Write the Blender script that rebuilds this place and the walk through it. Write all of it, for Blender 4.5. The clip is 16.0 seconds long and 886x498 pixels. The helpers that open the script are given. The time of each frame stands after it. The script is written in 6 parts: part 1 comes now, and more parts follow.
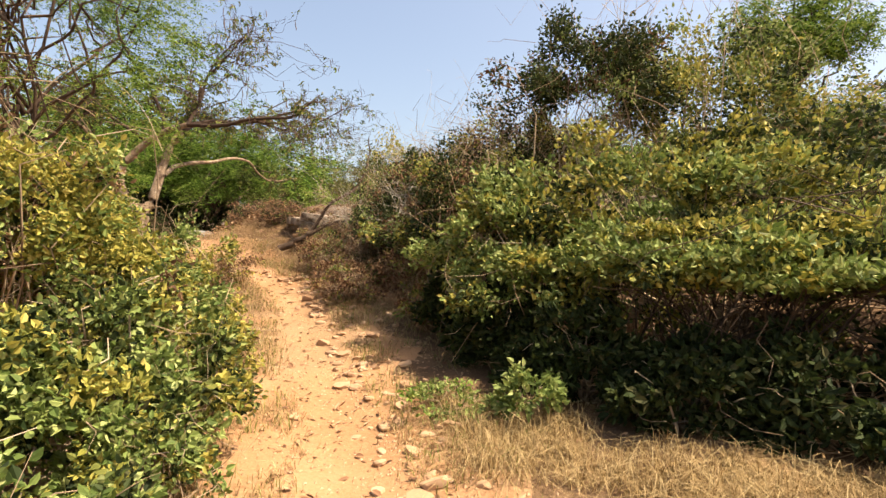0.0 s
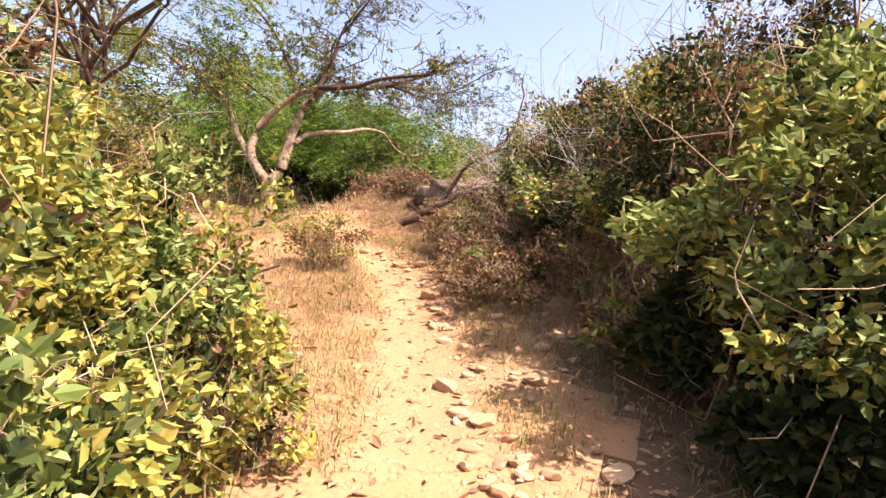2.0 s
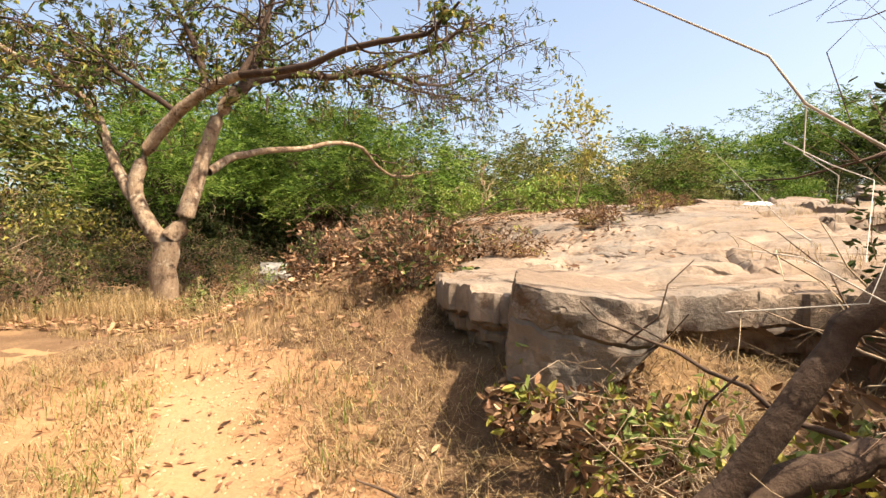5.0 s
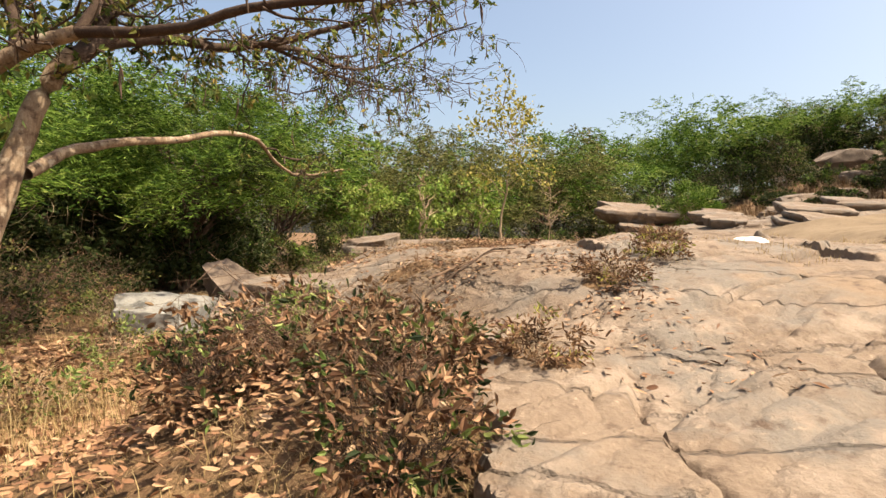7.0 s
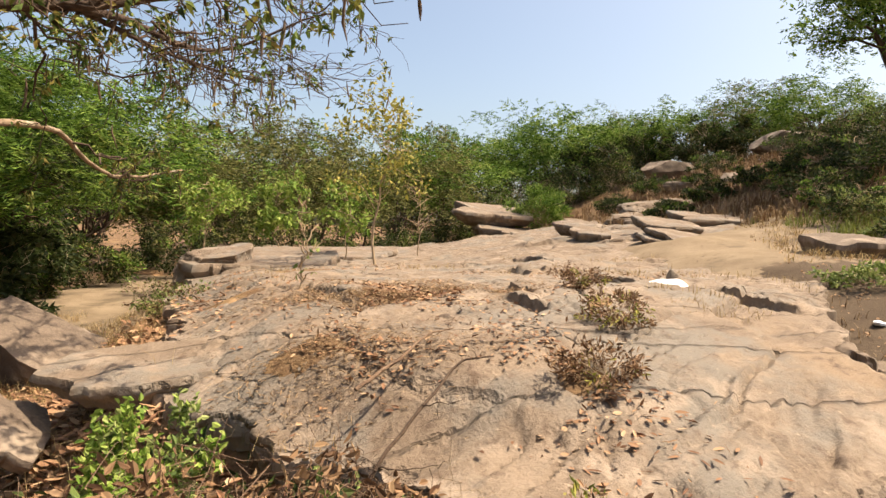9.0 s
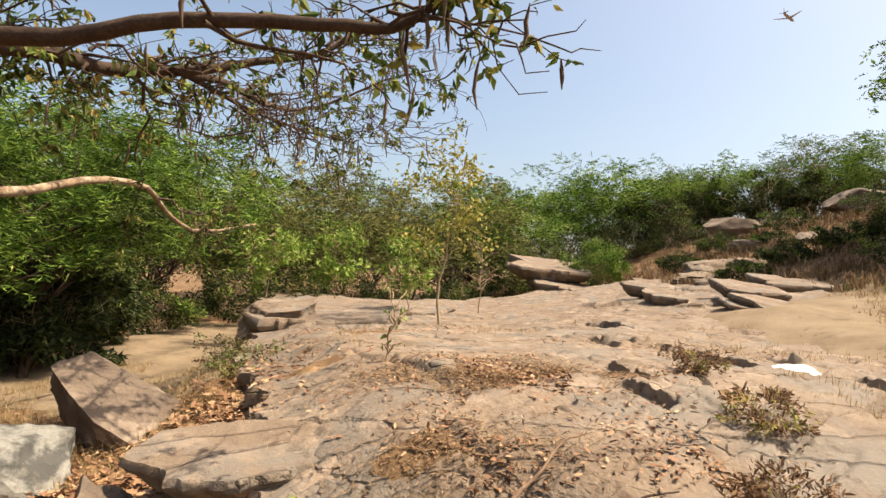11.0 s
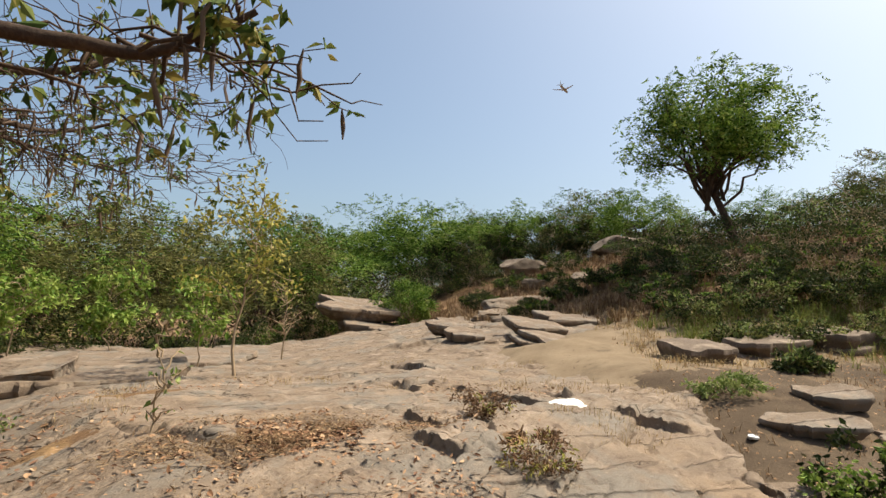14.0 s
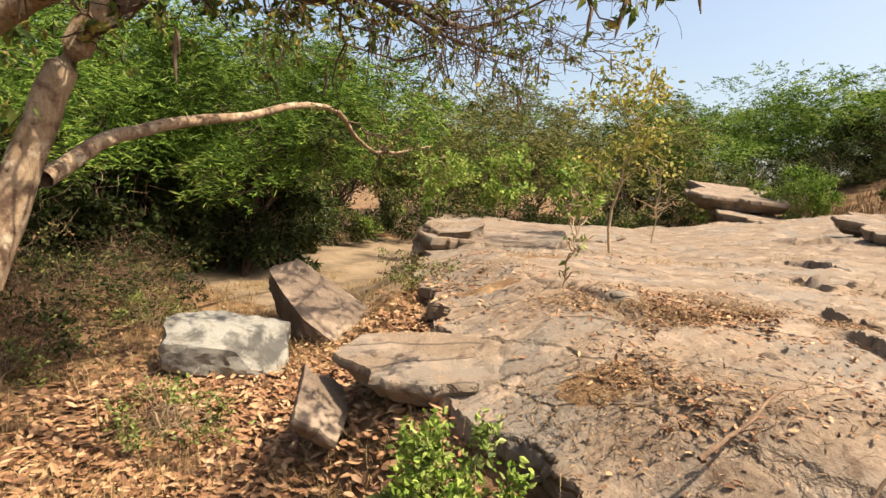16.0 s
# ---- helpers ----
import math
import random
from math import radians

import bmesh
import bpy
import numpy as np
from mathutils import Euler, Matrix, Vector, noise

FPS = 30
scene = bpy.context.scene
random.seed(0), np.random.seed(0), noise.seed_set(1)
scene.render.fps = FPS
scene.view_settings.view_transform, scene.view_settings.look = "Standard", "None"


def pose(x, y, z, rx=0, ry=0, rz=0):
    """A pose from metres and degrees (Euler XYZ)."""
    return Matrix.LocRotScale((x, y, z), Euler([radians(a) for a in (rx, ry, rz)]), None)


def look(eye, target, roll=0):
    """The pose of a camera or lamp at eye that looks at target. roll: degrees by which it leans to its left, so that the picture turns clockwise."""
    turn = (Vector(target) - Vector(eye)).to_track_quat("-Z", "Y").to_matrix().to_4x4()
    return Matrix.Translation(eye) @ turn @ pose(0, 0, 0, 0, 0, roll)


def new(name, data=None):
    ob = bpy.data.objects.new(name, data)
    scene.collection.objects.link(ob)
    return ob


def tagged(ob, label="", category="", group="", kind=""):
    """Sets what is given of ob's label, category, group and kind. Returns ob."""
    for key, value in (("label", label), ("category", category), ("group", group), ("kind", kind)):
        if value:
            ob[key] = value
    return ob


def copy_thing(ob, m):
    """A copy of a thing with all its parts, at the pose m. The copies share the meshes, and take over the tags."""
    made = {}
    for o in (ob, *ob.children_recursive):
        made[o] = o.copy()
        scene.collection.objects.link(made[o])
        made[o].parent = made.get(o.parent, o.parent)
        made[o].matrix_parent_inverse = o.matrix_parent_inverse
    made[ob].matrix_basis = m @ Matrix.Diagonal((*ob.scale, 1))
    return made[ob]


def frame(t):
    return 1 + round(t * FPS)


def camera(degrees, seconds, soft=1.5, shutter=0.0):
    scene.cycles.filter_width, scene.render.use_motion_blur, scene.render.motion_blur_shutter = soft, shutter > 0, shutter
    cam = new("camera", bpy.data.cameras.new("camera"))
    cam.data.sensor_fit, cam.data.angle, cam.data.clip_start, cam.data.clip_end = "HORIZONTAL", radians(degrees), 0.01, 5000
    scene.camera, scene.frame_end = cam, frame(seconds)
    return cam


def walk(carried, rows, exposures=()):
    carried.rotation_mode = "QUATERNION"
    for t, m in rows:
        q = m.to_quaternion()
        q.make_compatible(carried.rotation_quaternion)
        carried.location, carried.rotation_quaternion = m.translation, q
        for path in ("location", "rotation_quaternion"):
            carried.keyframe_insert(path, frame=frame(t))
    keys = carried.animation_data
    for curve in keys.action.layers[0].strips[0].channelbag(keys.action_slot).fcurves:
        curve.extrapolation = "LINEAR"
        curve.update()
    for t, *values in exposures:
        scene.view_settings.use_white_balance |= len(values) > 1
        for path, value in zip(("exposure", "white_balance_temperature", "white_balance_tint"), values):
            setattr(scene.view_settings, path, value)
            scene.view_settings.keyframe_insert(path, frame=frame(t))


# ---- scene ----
cam = camera(79.4, 16.0)
PATH = [
    (0, (0.0, 0.0, 1.35), (-0.285, 1.98, 1.362), 1.8),
    (0.5, (-0.06, 0.333, 1.229), (-0.455, 2.291, 1.116), 1.1),
    (1, (-0.181, 0.93, 1.241), (-0.625, 2.867, 1.015), 0.2),
    (1.5, (-0.487, 1.618, 1.237), (-0.94, 3.545, 0.951), 3.1),
    (2, (-0.903, 2.498, 1.246), (-1.665, 4.346, 1.182), 4.2),
    (2.5, (-1.388, 3.456, 1.427), (-2.405, 5.177, 1.495), 3.6),
    (3, (-1.833, 4.472, 1.6), (-3.05, 6.054, 1.721), 4.0),
    (3.5, (-2.421, 5.63, 1.817), (-3.46, 7.335, 1.932), 0.2),
    (4, (-3.039, 6.565, 2.05), (-3.999, 8.314, 2.189), 0.3),
    (4.2, (-3.236, 6.874, 2.1), (-4.137, 8.658, 2.186), 0.5),
    (6.3, (-4.598, 9.148, 2.562), (-5.184, 11.06, 2.508), -0.1),
    (6.5, (-4.786, 9.314, 2.678), (-5.322, 11.24, 2.611), 0.4),
    (7, (-5.049, 9.627, 2.832), (-5.391, 11.597, 2.778), 1.2),
    (7.5, (-5.308, 10.134, 3.039), (-5.538, 12.119, 2.956), 1.1),
    (8, (-5.627, 10.313, 3.191), (-5.654, 12.305, 3.017), 2.1),
    (8.5, (-5.718, 10.623, 3.306), (-5.513, 12.606, 3.151), 1.9),
    (9, (-5.834, 10.983, 3.428), (-5.597, 12.967, 3.346), 1.8),
    (9.5, (-6.13, 11.231, 3.479), (-5.92, 13.22, 3.464), 2.6),
    (10, (-6.356, 11.37, 3.601), (-6.195, 13.363, 3.653), 3.1),
    (10.2, (-6.394, 11.39, 3.616), (-6.299, 13.386, 3.68), 3.2),
    (12.3, (-6.369, 11.493, 3.678), (-6.307, 13.489, 3.791), 3.4),
    (12.5, (-6.281, 11.504, 3.685), (-5.988, 13.479, 3.81), 3.3),
    (13, (-6.08, 11.501, 3.705), (-5.318, 13.343, 3.866), 3.3),
    (13.5, (-6.07, 11.516, 3.736), (-5.216, 13.318, 3.895), 1.9),
    (14, (-6.157, 11.567, 3.774), (-5.428, 13.411, 4.036), 1.8),
    (14.5, (-6.207, 11.555, 3.896), (-5.703, 13.453, 4.275), 3.3),
    (15, (-6.345, 11.487, 3.836), (-6.251, 13.468, 4.091), 2.7),
    (15.5, (-6.502, 11.498, 3.695), (-6.845, 13.468, 3.702), 2.7),
    (16, (-6.621, 11.476, 3.642), (-7.11, 13.401, 3.404), 4.9),
]
EXPOSURES = [(0.0, 1.25, 7500, 11), (1.0, 1.42, 7200, 14), (1.5, 1.58, 6900, 23), (2.0, 1.68, 6900, 23), (2.5, 1.7, 7200, 18), (3.0, 1.66, 7300, 20), (4.2, 1.55, 7400, 14), (6.3, 1.18, 7300, 10), (7.5, 1.05, 7300, 9), (9.0, 1.05, 7300, 9), (12.5, 0.93, 7200, 7), (13.2, 0.72, 6900, 5), (14.5, 0.62, 6700, 3), (15.3, 0.9, 7100, 7), (16.0, 1.15, 7300, 9)]
walk(cam, [(t, look(eye, target, roll)) for t, eye, target, roll in PATH], EXPOSURES)

# ---- light ----
SUN_TO = Vector((0.5, -0.04, 0.865)).normalized()
world = bpy.data.worlds.new("world")
scene.world = world
world.use_nodes = True
sky = world.node_tree.nodes.new("ShaderNodeTexSky")
sky.sky_type, sky.sun_disc = "NISHITA", False
sky.sun_elevation = math.asin(SUN_TO.z)
sky.sun_rotation = math.atan2(SUN_TO.x, SUN_TO.y)
sky.air_density, sky.dust_density, sky.ozone_density = 1.0, 4.0, 1.0
world.node_tree.links.new(sky.outputs[0], world.node_tree.nodes["Background"].inputs[0])
world.node_tree.nodes["Background"].inputs[1].default_value = 0.122
sun = new("sun", bpy.data.lights.new("sun", "SUN"))
sun.data.energy, sun.data.angle, sun.data.color = 4.7, radians(0.53), (1.0, 0.93, 0.82)
sun.matrix_world = look(SUN_TO * 60, (0, 0, 0))

rng = np.random.default_rng(7)


# ---- materials ----
def material(name, colours, scale=6.0, fine=60.0, rough=0.85, bump=0.3, gap=0.02, per="", spread=0.25, shine=0.3, patches=(), through_light=0.0, streak=(1, 1, 1), cracked=0.0):
    """A two-scale noise material. per: 'island' or 'object' varies whole leaves or stones. patches: (scale, threshold, colour)."""
    m = bpy.data.materials.new(name)
    m.use_nodes = True
    nt = m.node_tree
    b = nt.nodes["Principled BSDF"]
    link = nt.links.new

    def node(kind, **inputs):
        n = nt.nodes.new(kind)
        for k, v in inputs.items():
            n.inputs[k.replace("_", " ")].default_value = v
        return n

    tc = node("ShaderNodeTexCoord")
    mp = node("ShaderNodeMapping", Scale=streak)
    link(tc.outputs["Object"], mp.inputs[0])
    big = node("ShaderNodeTexNoise", Scale=scale, Detail=6.0, Roughness=0.6)
    small = node("ShaderNodeTexNoise", Scale=fine, Detail=5.0, Roughness=0.65)
    link(mp.outputs[0], big.inputs["Vector"])
    link(mp.outputs[0], small.inputs["Vector"])
    mixf = nt.nodes.new("ShaderNodeMath")
    mixf.operation = "MULTIPLY_ADD"
    mixf.inputs[1].default_value = 0.45
    link(small.outputs[0], mixf.inputs[0])
    half = nt.nodes.new("ShaderNodeMath")
    half.operation = "MULTIPLY"
    half.inputs[1].default_value = 0.55
    link(big.outputs[0], half.inputs[0])
    link(half.outputs[0], mixf.inputs[2])
    source = mixf.outputs[0]
    if per:
        info = nt.nodes.new("ShaderNodeNewGeometry" if per == "island" else "ShaderNodeObjectInfo")
        rnd = info.outputs["Random Per Island" if per == "island" else "Random"]
        blend = nt.nodes.new("ShaderNodeMix")
        blend.inputs[0].default_value = 0.7 if per == "island" else 0.45
        link(source, blend.inputs[2])
        link(rnd, blend.inputs[3])
        source = blend.outputs[0]
    ramp = nt.nodes.new("ShaderNodeValToRGB")
    el = ramp.color_ramp.elements
    lo, hi = (0.32, 0.68) if not per else (0.1, 0.9)
    while len(el) < len(colours):
        el.new(0.5)
    for i, c in enumerate(colours):
        el[i].position = lo + (hi - lo) * i / max(1, len(colours) - 1)
        el[i].color = (*c, 1)
    link(source, ramp.inputs[0])
    colour = ramp.outputs[0]
    for ps, edge, pc in patches:
        pn = node("ShaderNodeTexNoise", Scale=ps, Detail=7.0, Roughness=0.62)
        link(tc.outputs["Object"], pn.inputs["Vector"])
        pr = nt.nodes.new("ShaderNodeMapRange")
        pr.inputs[1].default_value, pr.inputs[2].default_value = edge - 0.05, edge + 0.06
        link(pn.outputs[0], pr.inputs[0])
        mx = nt.nodes.new("ShaderNodeMix")
        mx.data_type = "RGBA"
        mx.inputs[7].default_value = (*pc, 1)
        link(pr.outputs[0], mx.inputs[0])
        link(colour, mx.inputs[6])
        colour = mx.outputs[2]
    link(colour, b.inputs["Base Color"])
    b.inputs["Roughness"].default_value = rough
    b.inputs["Specular IOR Level"].default_value = shine
    if bump:
        bn = nt.nodes.new("ShaderNodeBump")
        bn.inputs["Strength"].default_value, bn.inputs["Distance"].default_value = bump, gap
        link(mixf.outputs[0], bn.inputs["Height"])
        link(bn.outputs[0], b.inputs["Normal"])
    if cracked:
        warp = nt.nodes.new("ShaderNodeMix")
        warp.data_type = "VECTOR"
        warp.inputs[0].default_value = 0.25
        turned = node("ShaderNodeMapping", Rotation=(0.2, 0.1, 0.65), Scale=(0.22, 1.7, 2.2))
        link(tc.outputs["Object"], turned.inputs[0])
        link(turned.outputs[0], warp.inputs[4])
        link(big.outputs["Color"], warp.inputs[5])
        last = bn.outputs[0]
        for cs, wide in ((1.1, 0.028),):
            vo = node("ShaderNodeTexVoronoi", Scale=cs)
            vo.feature = "DISTANCE_TO_EDGE"
            link(warp.outputs[1], vo.inputs["Vector"])
            mr = nt.nodes.new("ShaderNodeMapRange")
            mr.inputs[2].default_value = wide
            link(vo.outputs["Distance"], mr.inputs[0])
            cb = nt.nodes.new("ShaderNodeBump")
            cb.inputs["Strength"].default_value, cb.inputs["Distance"].default_value = cracked, 0.05 / cs
            link(mr.outputs[0], cb.inputs["Height"])
            link(last, cb.inputs["Normal"])
            last = cb.outputs[0]
            dm = nt.nodes.new("ShaderNodeMix")
            dm.data_type, dm.blend_type = "RGBA", "MULTIPLY"
            mr2 = nt.nodes.new("ShaderNodeMapRange")
            mr2.inputs[2].default_value, mr2.inputs[3].default_value, mr2.inputs[4].default_value = wide * 0.5, 0.3, 0.0
            link(vo.outputs["Distance"], mr2.inputs[0])
            pn = node("ShaderNodeTexNoise", Scale=0.9, Detail=3.0)
            link(tc.outputs["Object"], pn.inputs["Vector"])
            gate = nt.nodes.new("ShaderNodeMapRange")
            gate.inputs[1].default_value, gate.inputs[2].default_value = 0.52, 0.62
            link(pn.outputs[0], gate.inputs[0])
            both = nt.nodes.new("ShaderNodeMath")
            both.operation = "MULTIPLY"
            link(mr2.outputs[0], both.inputs[0])
            link(gate.outputs[0], both.inputs[1])
            link(both.outputs[0], dm.inputs[0])
            link(colour, dm.inputs[6])
            dm.inputs[7].default_value = (0.25, 0.19, 0.14, 1)
            colour = dm.outputs[2]
        link(colour, b.inputs["Base Color"])
        link(last, b.inputs["Normal"])
    if through_light:
        tr = nt.nodes.new("ShaderNodeBsdfTranslucent")
        link(colour, tr.inputs[0])
        ms = nt.nodes.new("ShaderNodeMixShader")
        ms.inputs[0].default_value = through_light
        link(b.outputs[0], ms.inputs[1])
        link(tr.outputs[0], ms.inputs[2])
        link(ms.outputs[0], nt.nodes["Material Output"].inputs[0])
    return m


DIRT = material("dirt", [(0.239, 0.123, 0.059), (0.311, 0.17, 0.0849), (0.367, 0.217, 0.118)], 1.3, 38, 0.95, 0.6, 0.03, shine=0.1,
                patches=[(0.5, 0.57, (0.272, 0.168, 0.0922)), (9.0, 0.68, (0.233, 0.132, 0.0681))])
SOIL = material("stony_soil", [(0.055, 0.037, 0.024), (0.085, 0.059, 0.039), (0.125, 0.09, 0.06)], 1.6, 34, 0.95, 0.8, 0.04, shine=0.1,
                patches=[(1.2, 0.58, (0.135, 0.094, 0.06)), (11, 0.64, (0.07, 0.046, 0.03))])
SAND = material("pale_sand", [(0.15, 0.105, 0.067), (0.20, 0.145, 0.094), (0.25, 0.185, 0.125)], 1.5, 36, 0.95, 0.6, 0.03, shine=0.1,
                patches=[(0.8, 0.56, (0.13, 0.095, 0.062)), (8.0, 0.64, (0.11, 0.075, 0.048))])
MOULD = material("leaf_mould", [(0.082, 0.0451, 0.0246), (0.139, 0.082, 0.0451), (0.213, 0.135, 0.0738)], 2.0, 40, 0.95, 0.8, 0.04, shine=0.1,
                 patches=[(0.9, 0.58, (0.254, 0.156, 0.0779))])
ROCK = material("sandstone", [(0.119, 0.0823, 0.0551), (0.181, 0.128, 0.0885), (0.239, 0.176, 0.124)], 1.6, 30, 0.85, 1.0, 0.035, shine=0.25, cracked=0.8,
                patches=[(0.9, 0.53, (0.169, 0.138, 0.109)), (2.2, 0.58, (0.26, 0.195, 0.143)), (0.55, 0.64, (0.211, 0.143, 0.0911)), (5.5, 0.62, (0.107, 0.0695, 0.0464)), (14, 0.66, (0.305, 0.226, 0.16))])
ROCK_DARK = material("brown_stone", [(0.0808, 0.0561, 0.0408), (0.14, 0.1, 0.0714), (0.208, 0.153, 0.111)], 2.0, 34, 0.85, 0.8, 0.03, shine=0.25,
                     patches=[(1.6, 0.58, (0.27, 0.205, 0.15)), (7.0, 0.64, (0.11, 0.075, 0.055))])
ROCK_PALE = material("pale_stone", [(0.17, 0.155, 0.13), (0.235, 0.22, 0.19), (0.30, 0.285, 0.25)], 2.5, 36, 0.85, 0.7, 0.02, shine=0.25,
                     patches=[(2.6, 0.53, (0.075, 0.07, 0.062)), (7.0, 0.6, (0.13, 0.11, 0.085))])
PEBBLE = material("pebble", [(0.24, 0.13, 0.07), (0.38, 0.23, 0.13), (0.47, 0.32, 0.20)], 12, 60, 0.9, 0.4, 0.01, per="object")
GRAVEL = material("gravel", [(0.22, 0.12, 0.06), (0.36, 0.21, 0.11), (0.46, 0.30, 0.18)], 12, 60, 0.9, 0.3, 0.01, per="island")
WHITE = material("white_powder", [(0.72, 0.68, 0.62), (0.82, 0.80, 0.76)], 9, 60, 0.95, 0.3)
BARK = material("pale_bark", [(0.126, 0.0718, 0.0413), (0.252, 0.172, 0.107), (0.348, 0.258, 0.172)], 5, 40, 0.9, 0.9, 0.02, streak=(1, 1, 0.45),
                patches=[(5.0, 0.57, (0.0962, 0.056, 0.0344)), (8.0, 0.6, (0.385, 0.309, 0.22)), (13.0, 0.63, (0.0666, 0.0395, 0.0255))])
BARK_DARK = material("dark_bark", [(0.0338, 0.0195, 0.0128), (0.0675, 0.0413, 0.0263), (0.12, 0.075, 0.0488)], 7, 50, 0.95, 0.8, 0.02)
BARK_BROWN = material("brown_bark", [(0.07, 0.04, 0.026), (0.15, 0.09, 0.055), (0.25, 0.165, 0.11)], 6, 45, 0.9, 0.8, 0.02)
# brown bough bark, toned darker still to imitate backlight against the sky
BARK_BOUGH_BACKLIT = material("backlit_bough_bark", [(0.027, 0.0151, 0.00972), (0.054, 0.0313, 0.0194), (0.0972, 0.0621, 0.0405)], 6, 45, 0.9, 0.8, 0.02)
TWIG = material("dry_twig", [(0.16, 0.105, 0.065), (0.30, 0.21, 0.13), (0.42, 0.32, 0.21)], 4, 50, 0.95, 0.2, per="island")
TWIG_GREY = material("grey_twig", [(0.22, 0.18, 0.14), (0.38, 0.33, 0.27), (0.50, 0.45, 0.38)], 4, 50, 0.95, 0.2, per="island")
LEAF_LAMP = dict(rough=0.7, bump=0, per="island", through_light=0.25, shine=0.15)
LEAF_LIT = dict(rough=0.6, bump=0, per="island", through_light=0.3, shine=0.22)
LEAF_GREEN = material("green_leaf", [(0.045, 0.075, 0.016), (0.125, 0.17, 0.038), (0.24, 0.285, 0.08), (0.38, 0.39, 0.15)], 1.5, 9, **LEAF_LIT)
LEAF_YELLOW = material("yellowing_leaf", [(0.08, 0.095, 0.024), (0.195, 0.195, 0.036), (0.36, 0.315, 0.064), (0.50, 0.40, 0.11)], 1.5, 9, **LEAF_LIT)
# dark green leaves; the near-black tones also put deep shade into the colour
LEAF_DARK_SHADE = material("dark_shade_leaf", [(0.010, 0.016, 0.006), (0.024, 0.036, 0.010), (0.05, 0.068, 0.017), (0.08, 0.066, 0.03)], 1.5, 9, **LEAF_LAMP)
LEAF_FEATHER = material("feathery_leaf", [(0.0106, 0.0246, 0.0044), (0.044, 0.0924, 0.0114), (0.128, 0.211, 0.0282), (0.238, 0.317, 0.0616)], 0.6, 5, **LEAF_LAMP)
LEAF_OLIVE = material("olive_leaf", [(0.027, 0.0306, 0.0099), (0.081, 0.0855, 0.0234), (0.18, 0.171, 0.0495), (0.261, 0.23, 0.09)], 0.6, 5, **LEAF_LAMP)
LEAF_BRIGHT = material("bright_leaf", [(0.08, 0.15, 0.018), (0.14, 0.22, 0.03), (0.23, 0.30, 0.055), (0.32, 0.36, 0.09)], 0.9, 6, **LEAF_LIT)
LEAF_BROWN = material("brown_leaf", [(0.06, 0.03, 0.017), (0.125, 0.066, 0.034), (0.215, 0.12, 0.062), (0.31, 0.20, 0.11)], 1.5, 9, **LEAF_LAMP)
LEAF_TREE = material("pod_tree_leaf", [(0.022, 0.036, 0.010), (0.055, 0.088, 0.02), (0.115, 0.16, 0.036), (0.20, 0.20, 0.05), (0.33, 0.215, 0.06)], 1.5, 9, **LEAF_LAMP)
POD = material("seed_pod", [(0.045, 0.028, 0.018), (0.10, 0.062, 0.038), (0.17, 0.11, 0.07)], 4, 40, 0.8, 0.2, per="island")
LITTER = material("fallen_leaf", [(0.099, 0.045, 0.0243), (0.198, 0.0945, 0.0468), (0.306, 0.167, 0.0855), (0.423, 0.279, 0.162)], 2, 12, 0.75, 0, per="island", shine=0.3)
STRAW = material("dry_grass", [(0.16, 0.0924, 0.0378), (0.269, 0.176, 0.0756), (0.37, 0.26, 0.118), (0.445, 0.336, 0.176)], 1.2, 9, 0.8, 0, per="island", through_light=0.25)
STRAW_BROWN = material("brown_grass", [(0.10, 0.055, 0.028), (0.17, 0.10, 0.052), (0.25, 0.16, 0.085), (0.33, 0.23, 0.13)], 1.2, 9, 0.8, 0, per="island", through_light=0.2)
GRASS = material("green_grass", [(0.09, 0.11, 0.02), (0.16, 0.18, 0.035), (0.26, 0.25, 0.07)], 1.2, 9, 0.7, 0, per="island", through_light=0.3)
CAN = material("crumpled_foil", [(0.55, 0.55, 0.55), (0.8, 0.8, 0.8)], 20, 60, 0.3, 0.6, 0.01)
PLANE = material("aircraft_paint", [(0.12, 0.132, 0.152), (0.144, 0.156, 0.176)], 0.3, 3, 0.5, 0)


# ---- shape helpers ----
def mesh_of(name, verts, faces, mat, smooth=True):
    me = bpy.data.meshes.new(name)
    verts = np.asarray(verts, np.float32)
    faces = np.asarray(faces, np.int32)
    k = faces.shape[1]
    me.vertices.add(len(verts))
    me.vertices.foreach_set("co", verts.ravel())
    me.loops.add(faces.size)
    me.loops.foreach_set("vertex_index", faces.ravel())
    me.polygons.add(len(faces))
    me.polygons.foreach_set("loop_start", np.arange(0, faces.size, k, dtype=np.int32))
    me.polygons.foreach_set("use_smooth", np.full(len(faces), smooth))
    me.update(calc_edges=True)
    me.validate()
    me.materials.append(mat)
    return me


def crisp(me, angle=0.6):
    me.polygons.foreach_set("use_smooth", [True] * len(me.polygons))
    me.set_sharp_from_angle(angle=angle)
    return me


def part(name, me, parent=None, label=""):
    ob = new(name, me)
    if parent is not None:
        ob.parent = parent
    return tagged(ob, label) if label else ob


def thing(name, place, label, category, group="", turn=0.0):
    ob = new(name)
    ob.matrix_basis = pose(*place, 0, 0, turn)
    ob.empty_display_size = 0.2
    return tagged(ob, label, category, group)


